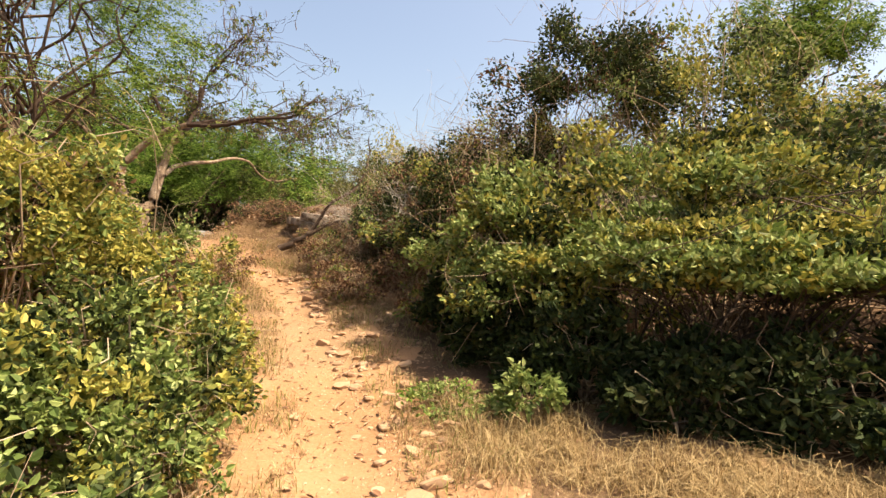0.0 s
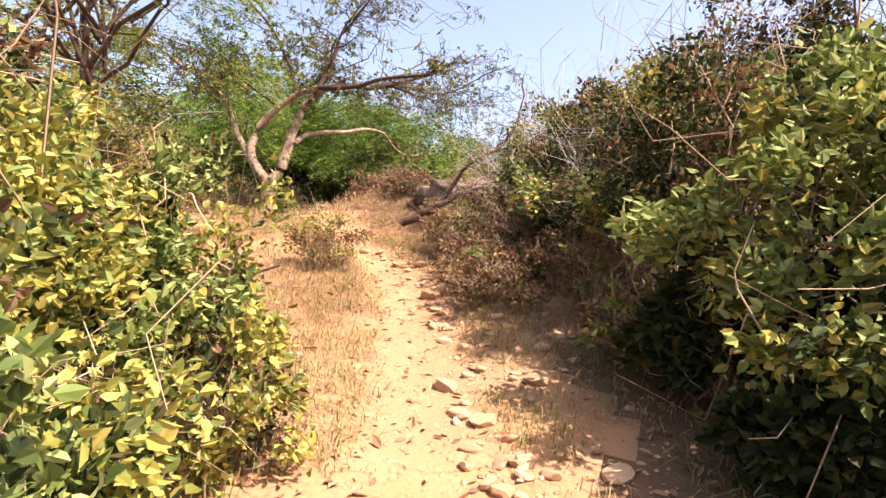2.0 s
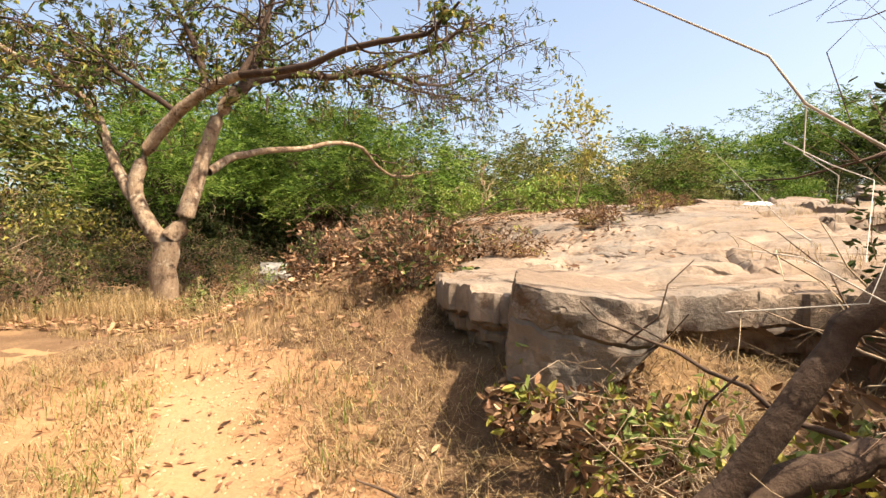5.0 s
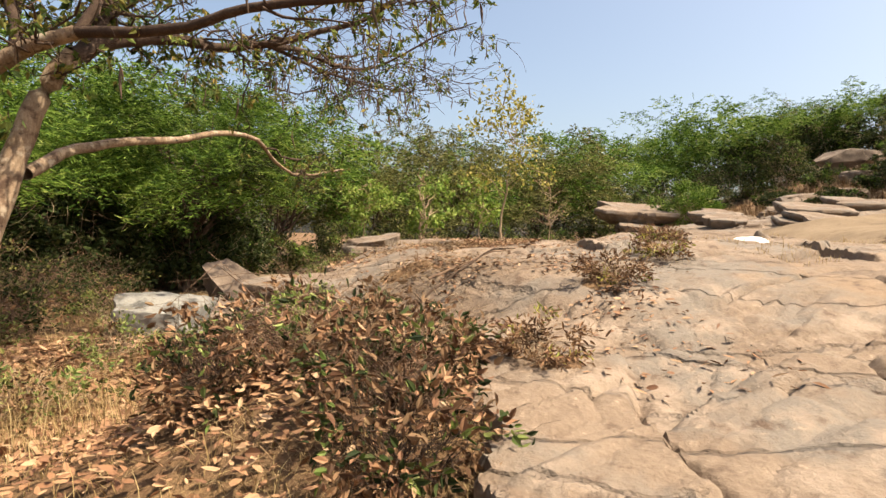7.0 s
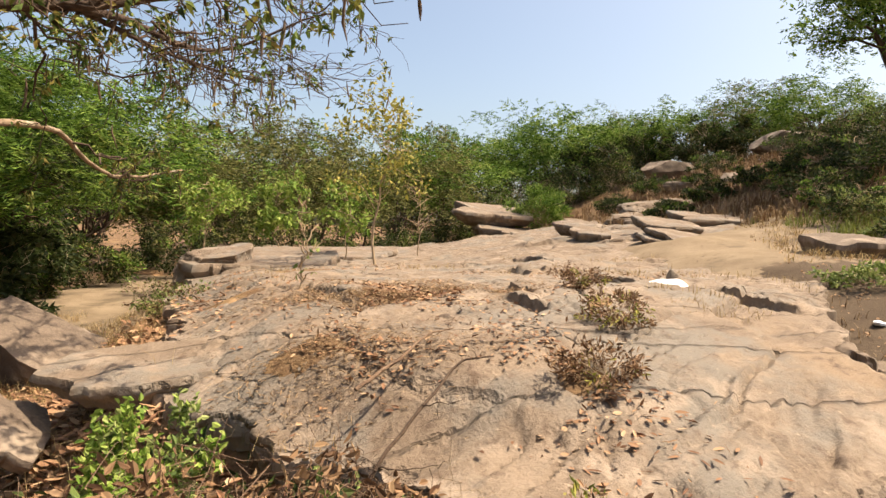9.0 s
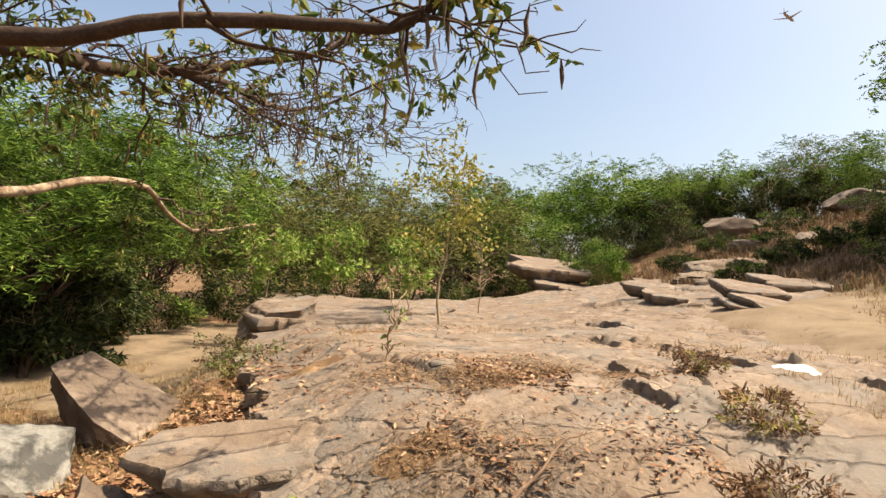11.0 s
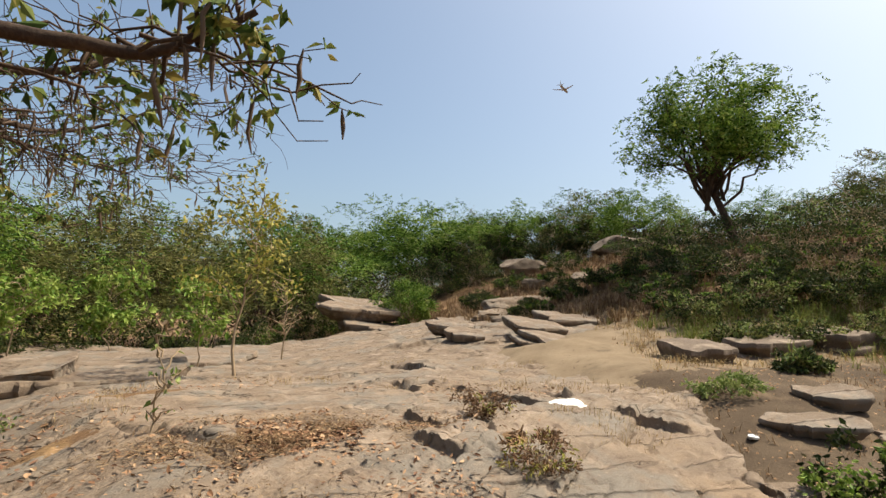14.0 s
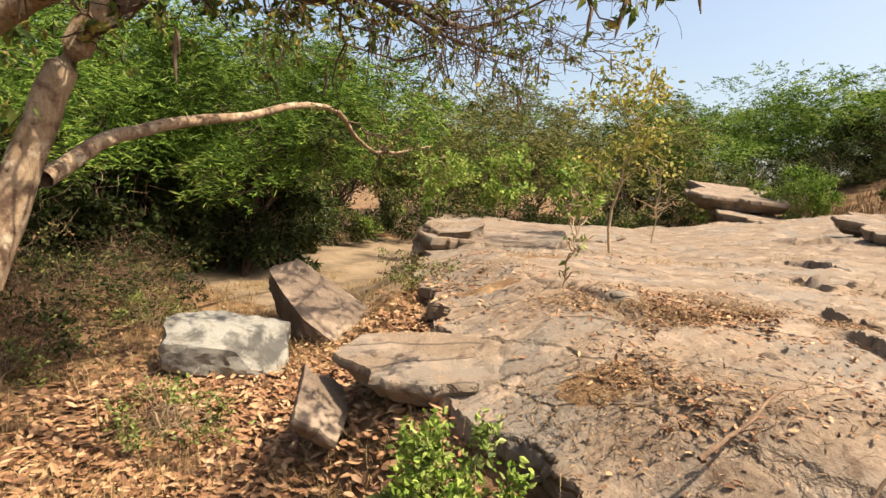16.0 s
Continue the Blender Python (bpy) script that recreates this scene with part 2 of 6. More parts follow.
def value_noise(x, y, seed=0):
    """Smooth value noise of plane coordinates, 0..1."""
    x, y = np.asarray(x, float), np.asarray(y, float)
    xi, yi = np.floor(x).astype(np.int64), np.floor(y).astype(np.int64)
    fx, fy = x - xi, y - yi
    fx, fy = fx * fx * (3 - 2 * fx), fy * fy * (3 - 2 * fy)

    def h(a, b):
        n = (a * 374761393 + b * 668265263 + seed * 974634777) & 0x7FFFFFFF
        n = ((n ^ (n >> 13)) * 1274126177) & 0x7FFFFFFF
        return ((n ^ (n >> 16)) & 0xFFFF) / 65535.0

    return (h(xi, yi) * (1 - fx) + h(xi + 1, yi) * fx) * (1 - fy) + (h(xi, yi + 1) * (1 - fx) + h(xi + 1, yi + 1) * fx) * fy


def fractal(x, y, seed=0, octaves=4):
    out, amp, total = 0.0, 1.0, 0.0
    for o in range(octaves):
        out = out + amp * (value_noise(x * 2**o, y * 2**o, seed + o) - 0.5)
        total += amp
        amp *= 0.5
    return out / total


def smooth(a, b, v):
    u = np.clip((v - a) / (b - a), 0, 1)
    return u * u * (3 - 2 * u)


def glide(v, xs, ys, soft=0.5):
    """Rounded piecewise line."""
    return sum(np.interp(v + d * soft, xs, ys) for d in (-1, -0.5, 0, 0.5, 1)) / 5


# ---- the lie of the land ----
def path_x(y):
    return glide(y, (-3, 0, 2.6, 3.5, 4.5, 7, 9, 11.5, 14), (0.0, -0.2, -0.75, -1.1, -1.7, -3.0, -5.0, -7.4, -9.2))


def ground_z(x, y, rough=True):
    z = glide(y, (-8, 1.8, 4.5, 7, 9, 11, 16, 24, 36, 60, 300), (-0.5, 0.0, 0.27, 0.72, 1.10, 1.22, 1.25, 1.15, 1.2, 1.6, 3.0), 0.8)
    z = z + 0.85 * np.exp(-((x + 6.0) ** 2 + (y - 12.3) ** 2) / 2.3)
    z = z + 0.38 * np.exp(-((x + 3.9) ** 2 / 1.6 + (y - 10.7) ** 2 / 0.5))
    right = smooth(-3.5, 1.5, x) * smooth(13, 19, y)
    z = z + right * 1.15 + 1.1 * smooth(18.5, 28, y) * smooth(-4.5, 4, x)
    z = z + smooth(17, 25, y) * 0.43 * glide(x, (-50, 4.0, 15, 30, 60), (0, 0, 10.2, 13, 14), 2.0) * smooth(110, 50, y)
    edge = left_edge(x, y)
    z = z + 0.75 * np.exp(-(np.clip(-edge, 0, 9) ** 2) / 1.0) * smooth(13.9, 15.1, y) * smooth(27, 22, y)
    z = z + 0.35 * smooth(1.2, 4.0, x - path_x(y)) * smooth(12, 9, y) * smooth(4.5, 7, y)
    if rough:
        off = np.abs(x - path_x(y))
        z = z + 0.10 * fractal(x * 0.9, y * 0.9, 3) * (0.35 + smooth(0.3, 1.2, off)) + 0.03 * fractal(x * 5, y * 5, 5)
        z = z - 0.07 * np.exp(-((off / 0.42) ** 2)) * smooth(12, 9.5, y)
    return z


def plates(u, v, sharp, lift, tip, seed):
    """Jittered cells: a blended uneven height and the distance to the nearest joint."""
    cu, cv = np.floor(u), np.floor(v)
    d1, d2 = np.full(np.shape(u), 9.0), np.full(np.shape(u), 9.0)
    total, height = 0.0, 0.0
    for du in (-1, 0, 1):
        for dv in (-1, 0, 1):
            a, c = cu + du, cv + dv
            pu = a + 0.15 + 0.7 * value_noise(a * 1.7 + 0.5, c * 2.3 + 0.5, seed)
            pv = c + 0.15 + 0.7 * value_noise(a * 2.9 + 0.5, c * 1.3 + 0.5, seed + 1)
            d = np.hypot(u - pu, v - pv)
            d1, d2 = np.minimum(d1, d), np.minimum(np.maximum(d1, d), d2)
            h = lift * (value_noise(a * 3.1 + 0.5, c * 3.7 + 0.5, seed + 2) - 0.5) + tip * ((u - pu) * (value_noise(a * 1.3, c * 4.1, seed + 3) - 0.4) + (v - pv) * (value_noise(a * 2.7, c * 1.9, seed + 4) - 0.3)) * 2
            w = np.exp(-sharp * 2.2 * d)
            total, height = total + w, height + w * h
    return height / (total + 1e-30), d2 - d1


def left_edge(x, y):
    return x - glide(y, (9, 10.3, 11.0, 11.8, 12.8, 13.5, 14.2, 14.6, 15.3, 17.5, 20, 24, 28, 36), (-4.2, -4.5, -5.1, -5.3, -5.3, -5.45, -6.0, -6.8, -7.6, -8.2, -9.3, -10.1, -11.3, -13.5), 0.3)


# broken lips in the rock: two ends and a height; the far side stands higher
LIPS = ((-3.0, 17.95, -2.05, 17.35, 0.20), (-1.95, 16.8, -1.42, 16.05, 0.14), (-2.76, 23.2, -2.2, 21.6, 0.20), (-3.47, 20.65, -3.5, 19.15, 0.17), (-3.15, 19.6, -3.0, 18.5, 0.15),
        (-4.29, 17.5, -4.2, 16.45, 0.16), (-4.57, 16.2, -4.29, 15.65, 0.19), (-4.42, 14.75, -4.40, 14.0, 0.07), (-0.6, 21.0, 0.8, 20.6, 0.14), (0.2, 24.4, 1.8, 24.9, 0.2),
        (-5.4, 21.6, -4.8, 24.0, 0.14), (-1.6, 26.2, 0.2, 26.6, 0.24), (-8.2, 19.0, -7.4, 18.4, 0.06))


def lips(x, y, lean=False):
    """Height of the lips, or how far their rims lean out over the foot."""
    z, px, py = 0.0, 0.0, 0.0
    for k, (x0, y0, x1, y1, h) in enumerate(LIPS):
        L = math.hypot(x1 - x0, y1 - y0)
        dx, dy = (x1 - x0) / L, (y1 - y0) / L
        nx, ny = -dy, dx
        if nx * ((x0 + x1) / 2 + 6) + ny * ((y0 + y1) / 2 - 11) < 0:
            nx, ny = -nx, -ny
        along, off = (x - x0) * dx + (y - y0) * dy, (x - x0) * nx + (y - y0) * ny
        off = off + 0.22 * fractal(along * 2.2 + 9 * k, off * 0.6, 91 + k, 4) * min(1.0, L)
        ends = smooth(-0.05, 0.12, along) * smooth(L + 0.05, L - 0.12, along) * (0.55 + 0.9 * value_noise(along * 2.5, off * 0, 95 + k))
        if lean:
            push = -ends * (0.008 + 0.16 * h) * smooth(0.0, 0.06, off) * smooth(0.5, 0.06, off)
            px, py = px + nx * push, py + ny * push
            continue
        z = z + 0.45 * ends * h * (smooth(0.0, 0.05, off) * smooth(1.1, 0.1, off) - 0.45 * smooth(-0.16, -0.02, off) * smooth(0.035, 0.0, off))
    return (px, py) if lean else z


def rock_z(x, y):
    z = glide(y, (9.5, 12.3, 13.3, 14.5, 15.6, 17, 20, 24, 34, 46), (1.95, 2.03, 2.2, 2.5, 2.62, 2.74, 2.66, 2.44, 2.35, 2.9), 0.35)
    z = z + 0.030 * np.clip(x + 5, -4, 8) * smooth(15, 18, y) + 0.14 * np.clip(x + 4.5, 0, 9) * smooth(18.5, 27, y) + 0.05 * fractal(x * 0.7, y * 0.7, 21, 3)
    # jointed plates: uneven, slightly tipped, parted by open cracks
    wx = x + 0.22 * fractal(x * 1.1, y * 1.1, 31, 4)
    wy = y + 0.22 * fractal(x * 1.1, y * 1.1, 37, 4)
    u, v = 0.80 * wx + 0.60 * wy, -0.60 * wx + 0.80 * wy
    for su, sv, lift, tip, crack, deep, sharp, seed in ((2.3, 0.95, 0.15, 0.10, 0.030, 0.06, 40, 41), (0.9, 0.26, 0.045, 0.06, 0.018, 0.025, 60, 43)):
        step, gap = plates(u / su, v / sv, sharp * sv, lift, tip * sv, seed)
        on = smooth(0.25, 0.5, value_noise(x * 0.7, y * 0.7, seed + 5))
        z = z + step * (0.35 + 0.65 * on) - deep * on * np.exp(-((gap * sv / crack) ** 2))
    z = z + 0.020 * fractal(x * 4, y * 4, 61, 4) + 0.010 * fractal(u * 3, v * 16, 63, 3)
    z = z + lips(x, y) - 0.022 * smooth(0.66, 0.8, value_noise(u * 2.1, v * 11, 67)) - 0.014 * smooth(0.62, 0.8, value_noise(u * 4.7, v * 21, 68))
    line = x - glide(y, (9, 10.4, 10.9, 11.6, 12.6, 14.2), (-4.1, -4.26, -4.37, -4.46, -4.52, -4.62), 0.2) + 0.16 * fractal(y * 2.6, y * 0, 65, 3)
    z = z - 0.12 * np.exp(-((line / (0.012 + 0.025 * value_noise(y * 3, y * 0, 66))) ** 2)) * smooth(13.6, 11.4, y)
    z = z - 0.05 * smooth(-0.02, 0.04, line) * smooth(0.9, 0.0, line) * smooth(14.0, 12.5, y)
    edge = left_edge(x, y)
    z = z - 0.42 * smooth(1.5, -0.2, edge) * smooth(12.9, 14.4, y) * smooth(26, 21, y)
    return z


def rock_inside(x, y):
    """Above zero on the bare rock."""
    n = 0.9 * fractal(x * 0.8, y * 0.8, 71, 4) + 0.65 * fractal(x * 2.6, y * 2.6, 73, 4) + 0.5 * (np.round(value_noise(x * 2.1, y * 2.1, 75) * 3) / 3 - 0.5)
    left = left_edge(x, y)
    right = glide(y, (9, 12, 14.8, 17, 19.5, 24.7, 30, 38), (-0.2, -0.8, -2.2, -0.3, 1.0, 4.0, 6.0, 6.5), 0.4) - x
    front, back = y - glide(x, (-5.2, -4.6, -4.1, -3.4, -2), (10.75, 10.4, 10.75, 10.85, 11.0), 0.15), 36 - y
    return np.minimum(np.minimum(left, right), np.minimum(front, back)) + n * (0.28 + 0.27 * smooth(11.5, 14, y))


def grid_mesh(name, x0, x1, y0, y1, step, height, mat, keep=None, skirt=0.0, tuck=0.0):
    xs, ys = np.arange(x0, x1 + step / 2, step), np.arange(y0, y1 + step / 2, step)
    gx, gy = np.meshgrid(xs, ys)
    z = height(gx, gy)
    nx, ny = len(xs), len(ys)
    idx = np.arange(nx * ny).reshape(ny, nx)
    quads = np.stack([idx[:-1, :-1], idx[:-1, 1:], idx[1:, 1:], idx[1:, :-1]], -1)
    if keep is not None:
        inside = keep(gx, gy) > 0
        ok = inside[:-1, :-1] & inside[:-1, 1:] & inside[1:, 1:] & inside[1:, :-1]
    else:
        ok = np.ones((ny - 1, nx - 1), bool)
    faces = quads[ok]
    verts = np.stack([gx, gy, z], -1).reshape(-1, 3)
    if skirt:
        px, py = lips(verts[:, 0], verts[:, 1], True)
        moved = np.column_stack([px, py])
        e = np.concatenate([faces[:, [i, (i + 1) % 4]] for i in range(4)])
        key = np.minimum(e[:, 0], e[:, 1]) * np.int64(nx * ny) + np.maximum(e[:, 0], e[:, 1])
        _, first, count = np.unique(key, return_index=True, return_counts=True)
        rim = e[first[count == 1]]
        ring, inv = np.unique(rim, return_inverse=True)
        inv = inv.reshape(rim.shape)
        gradx = keep(verts[ring, 0] + 0.1, verts[ring, 1]) - keep(verts[ring, 0] - 0.1, verts[ring, 1])
        grady = keep(verts[ring, 0], verts[ring, 1] + 0.1) - keep(verts[ring, 0], verts[ring, 1] - 0.1)
        inward = np.stack([gradx, grady], -1) / (np.hypot(gradx, grady)[:, None] + 1e-6)
        reach = np.clip(keep(verts[ring, 0], verts[ring, 1]) / (np.hypot(gradx, grady) / 0.2 + 1e-6), 0, step * 1.2)
        verts[ring, :2] -= inward * reach[:, None]
        rings, last = [], rim
        wob = 0.5 + value_noise(verts[ring, 0] * 1.3, verts[ring, 1] * 1.3, 77)
        base = len(verts)
        layers = [verts]
        for n, (drop, pull) in enumerate(((0.05, -0.04), (0.24, -0.03), (0.27, 0.2), (0.42, 0.22), (0.45, 0.5), (0.8, 0.55), (0.84, 0.75), (1.7, 0.8))):
            v = verts[ring].copy()
            v[:, 2] -= drop * skirt * (0.7 + 0.5 * wob)
            ragged = 0.45 + 1.1 * value_noise(verts[ring, 0] * 1.3 + 7 * (n // 2), verts[ring, 1] * 1.3, 79 + n // 2)
            v[:, :2] += inward * pull * tuck * (wob * ragged)[:, None]
            layers.append(v)
            here = base + n * len(ring) + inv
            rings.append(np.stack([last[:, 1], last[:, 0], here[:, 0], here[:, 1]], -1))
            last = here
        layers[0] = layers[0].copy()
        layers[0][:, :2] += moved
        verts = np.concatenate(layers)
        faces = np.concatenate([faces, *rings])
    used, faces = np.unique(faces, return_inverse=True)
    me = mesh_of(name, verts[used], faces.reshape(-1, 4), mat)
    return crisp(me, 0.75) if skirt else me


def tubes(lines, sides=5):
    """Tapered tubes along polylines of (points, radii); verts and quads."""
    V, F, base = [], [], 0
    a = np.linspace(0, 2 * np.pi, sides, endpoint=False)
    for pts, rad in lines:
        pts, rad = np.asarray(pts, float), np.asarray(rad, float)
        t = np.gradient(pts, axis=0)
        t /= np.linalg.norm(t, axis=1, keepdims=True) + 1e-9
        ref = np.where(np.abs(t[:, 2:3]) > 0.9, [[1.0, 0, 0]], [[0, 0, 1.0]])
        s = np.cross(t, ref)
        s /= np.linalg.norm(s, axis=1, keepdims=True) + 1e-9
        u = np.cross(s, t)
        ring = pts[:, None] + rad[:, None, None] * (np.cos(a)[None, :, None] * s[:, None] + np.sin(a)[None, :, None] * u[:, None])
        n = len(pts)
        V.append(ring.reshape(-1, 3))
        i = np.arange(sides)
        for k in range(n - 1):
            F.append(np.stack([base + k * sides + i, base + k * sides + (i + 1) % sides, base + (k + 1) * sides + (i + 1) % sides, base + (k + 1) * sides + i], -1))
        base += n * sides
    return np.concatenate(V), np.concatenate(F)


def leaves(points, ways, length, width, droop=0.0, r=rng, oval=False):
    """Folded pointed leaves, kite-shaped or oval: verts and triangles."""
    n = len(points)
    d = ways / (np.linalg.norm(ways, axis=1, keepdims=True) + 1e-9)
    d = d + np.array([0, 0, -droop])
    d /= np.linalg.norm(d, axis=1, keepdims=True) + 1e-9
    side = np.cross(d, r.normal(size=(n, 3)))
    side /= np.linalg.norm(side, axis=1, keepdims=True) + 1e-9
    up = np.cross(side, d)
    size = r.uniform(0.6, 1.25, (n, 1))
    L, W = length * size, width * size
    if oval:
        a, c, fold = points + d * L * 0.3, points + d * L * 0.68 - up * L * 0.03, up * W * 0.16
        v = np.stack([points, a + side * W * 0.44 + fold, c + side * W * 0.36 + fold, points + d * L - up * L * 0.12, c - side * W * 0.36 + fold, a - side * W * 0.44 + fold], 1).reshape(-1, 3)
        b = 6 * np.arange(n)[:, None]
        return v, np.concatenate([b + [t] for t in ((0, 1, 2), (0, 2, 3), (0, 3, 4), (0, 4, 5))])
    mid = points + d * L * 0.42
    v = np.stack([points, mid + side * W / 2 + up * W * 0.16, points + d * L - up * L * 0.10, mid - side * W / 2 + up * W * 0.16], 1).reshape(-1, 3)
    b = 4 * np.arange(n)[:, None]
    f = np.concatenate([b + [[0, 1, 2]], b + [[0, 2, 3]]])
    return v, f


def curve_points(a, b, n, bend, r=rng, sag=0.0):
    """A wandering line from a to b."""
    a, b = np.asarray(a, float), np.asarray(b, float)
    t = np.linspace(0, 1, n)[:, None]
    far = np.linalg.norm(b - a)
    wob = r.normal(size=(n, 3)) * bend * far / n
    wob = np.cumsum(wob, 0)
    wob -= t * wob[-1]
    return a + (b - a) * t + wob - np.array([0, 0, 1]) * sag * far * (t * (1 - t)) * 4


def merge(pieces):
    V, F, base = [], [], 0
    for v, f in pieces:
        V.append(v)
        F.append(np.asarray(f) + base)
        base += len(v)
    return np.concatenate(V), np.concatenate(F)


def shrub(name, label, category, at, size, count, leaf, mats, stems=40, clumps=60, low=0.15, group="", droop=0.1, seed=0, hollow=0.55, bare=0, twig=TWIG, stem_r=0.012, sprawl=0.5):
    """A shrub at a ground point: bent stems and a crown of leaves in clumps. size: half width, half depth, height. low: share of the height left bare."""
    r = np.random.default_rng(seed)
    x, y = at
    z = float(ground_z(np.array(x), np.array(y)))
    ob = thing(name, (x, y, z - 0.03), label, category, group)
    sx, sy, h = size
    d = r.normal(size=(clumps, 3))
    d[:, 2] = np.abs(d[:, 2]) * 1.1 - 0.25 - (0.45 if low < 0.15 else 0)
    d /= np.linalg.norm(d, axis=1, keepdims=True)
    rad = r.uniform(hollow, 1.0, (clumps, 1)) ** 0.6 * (0.75 + 0.5 * r.random((clumps, 1)) ** 2)
    c = d * rad
    mid = h * (low + (1 - low) * 0.42)
    c = c * np.array([sx, sy, h - mid]) + np.array([0, 0, mid])
    c[:, 2] = np.maximum(c[:, 2], h * low)
    lines = []
    for k in range(stems):
        tip = c[k % clumps] * (0.75 + 0.4 * r.random())
        foot = np.array([r.normal() * sx * 0.25 * sprawl, r.normal() * sy * 0.25 * sprawl, 0])
        p = curve_points(foot, tip, 5, 0.5, r, -0.12)
        lines.append((p, np.linspace(stem_r * (0.7 + 0.6 * r.random()), stem_r * 0.25, 5)))
        for _ in range(2):
            q = p[r.integers(2, 5)]
            e = q + r.normal(size=3) * np.array([sx, sy, h * 0.5]) * 0.28
            lines.append((curve_points(q, e, 4, 0.6, r), np.linspace(stem_r * 0.4, stem_r * 0.15, 4)))
    for k in range(bare):
        tip = c[r.integers(clumps)] * np.array([1.15, 1.15, 1.0]) + np.array([0, 0, h * r.uniform(0.1, 0.45)])
        p = curve_points(tip * np.array([0.4, 0.4, 0.3]), tip, 7, 0.8, r)
        lines.append((p, np.linspace(stem_r * 0.8, stem_r * 0.2, 7)))
        for _ in range(4):
            q = p[r.integers(3, 7)]
            lines.append((curve_points(q, q + r.normal(size=3) * 0.22 * h * np.array([1, 1, 1.2]), 4, 0.7, r), np.linspace(stem_r * 0.35, stem_r * 0.12, 4)))
    v, f = tubes(lines, 3)
    part("stem", mesh_of(name + "_stems", v, f, twig), ob)
    share = [0.0, *np.cumsum([w for _, w in mats]) / sum(w for _, w in mats)]
    which = r.random(clumps)
    spread = np.array([sx, sy, (h - mid)]) * (1.5 / np.sqrt(clumps)) ** 0.9
    pick = r.integers(0, clumps, count)
    pts = c[pick] + np.clip(r.normal(size=(count, 3)), -2.2, 2.2) * spread * 0.40
    pts[:, 2] = np.maximum(pts[:, 2], 0.02 + 0.08 * r.random(count))
    ways = (pts - np.array([0, 0, mid * 0.6])) * np.array([1 / sx, 1 / sy, 1 / h]) + r.normal(size=(count, 3)) * 0.9
    jitter = which[pick] + r.normal(size=count) * 0.12
    for i, (m, _) in enumerate(mats):
        lo, hi = share[i], share[i + 1]
        sel = (jitter >= lo if i else np.ones(count, bool)) & (jitter < hi if i < len(mats) - 1 else np.ones(count, bool))
        if sel.sum() > 10:
            v, f = leaves(pts[sel], ways[sel], leaf[0], leaf[1], droop, r, leaf[0] < 0.08)
            part("foliage", mesh_of(name + "_foliage", v, f, m, False), ob)
    return ob


def feather(points, ways, length, r, leaflets=9, w=0.02, droop=0.5, fine=0.42):
    """Fine compound sprays: a row of narrow leaflets on both sides of each drooping rib."""
    n = len(points)
    d = ways / (np.linalg.norm(ways, axis=1, keepdims=True) + 1e-9)
    side = np.cross(d, np.array([0, 0, 1.0]) + 0.3 * r.normal(size=(n, 3)))
    side /= np.linalg.norm(side, axis=1, keepdims=True) + 1e-9
    size = length * r.uniform(0.6, 1.3, (n, 1))
    P, W = [], []
    for k in range(leaflets):
        t = (k + 0.5) / leaflets
        p = points + d * size * t + np.array([0, 0, -1]) * droop * size * t * t
        P.append(p)
        W.append(side * (1 if k % 2 else -1) + d * 0.6 + r.normal(size=(n, 3)) * 0.25)
    return leaves(np.concatenate(P), np.concatenate(W), length * fine, w, 0.15, r)


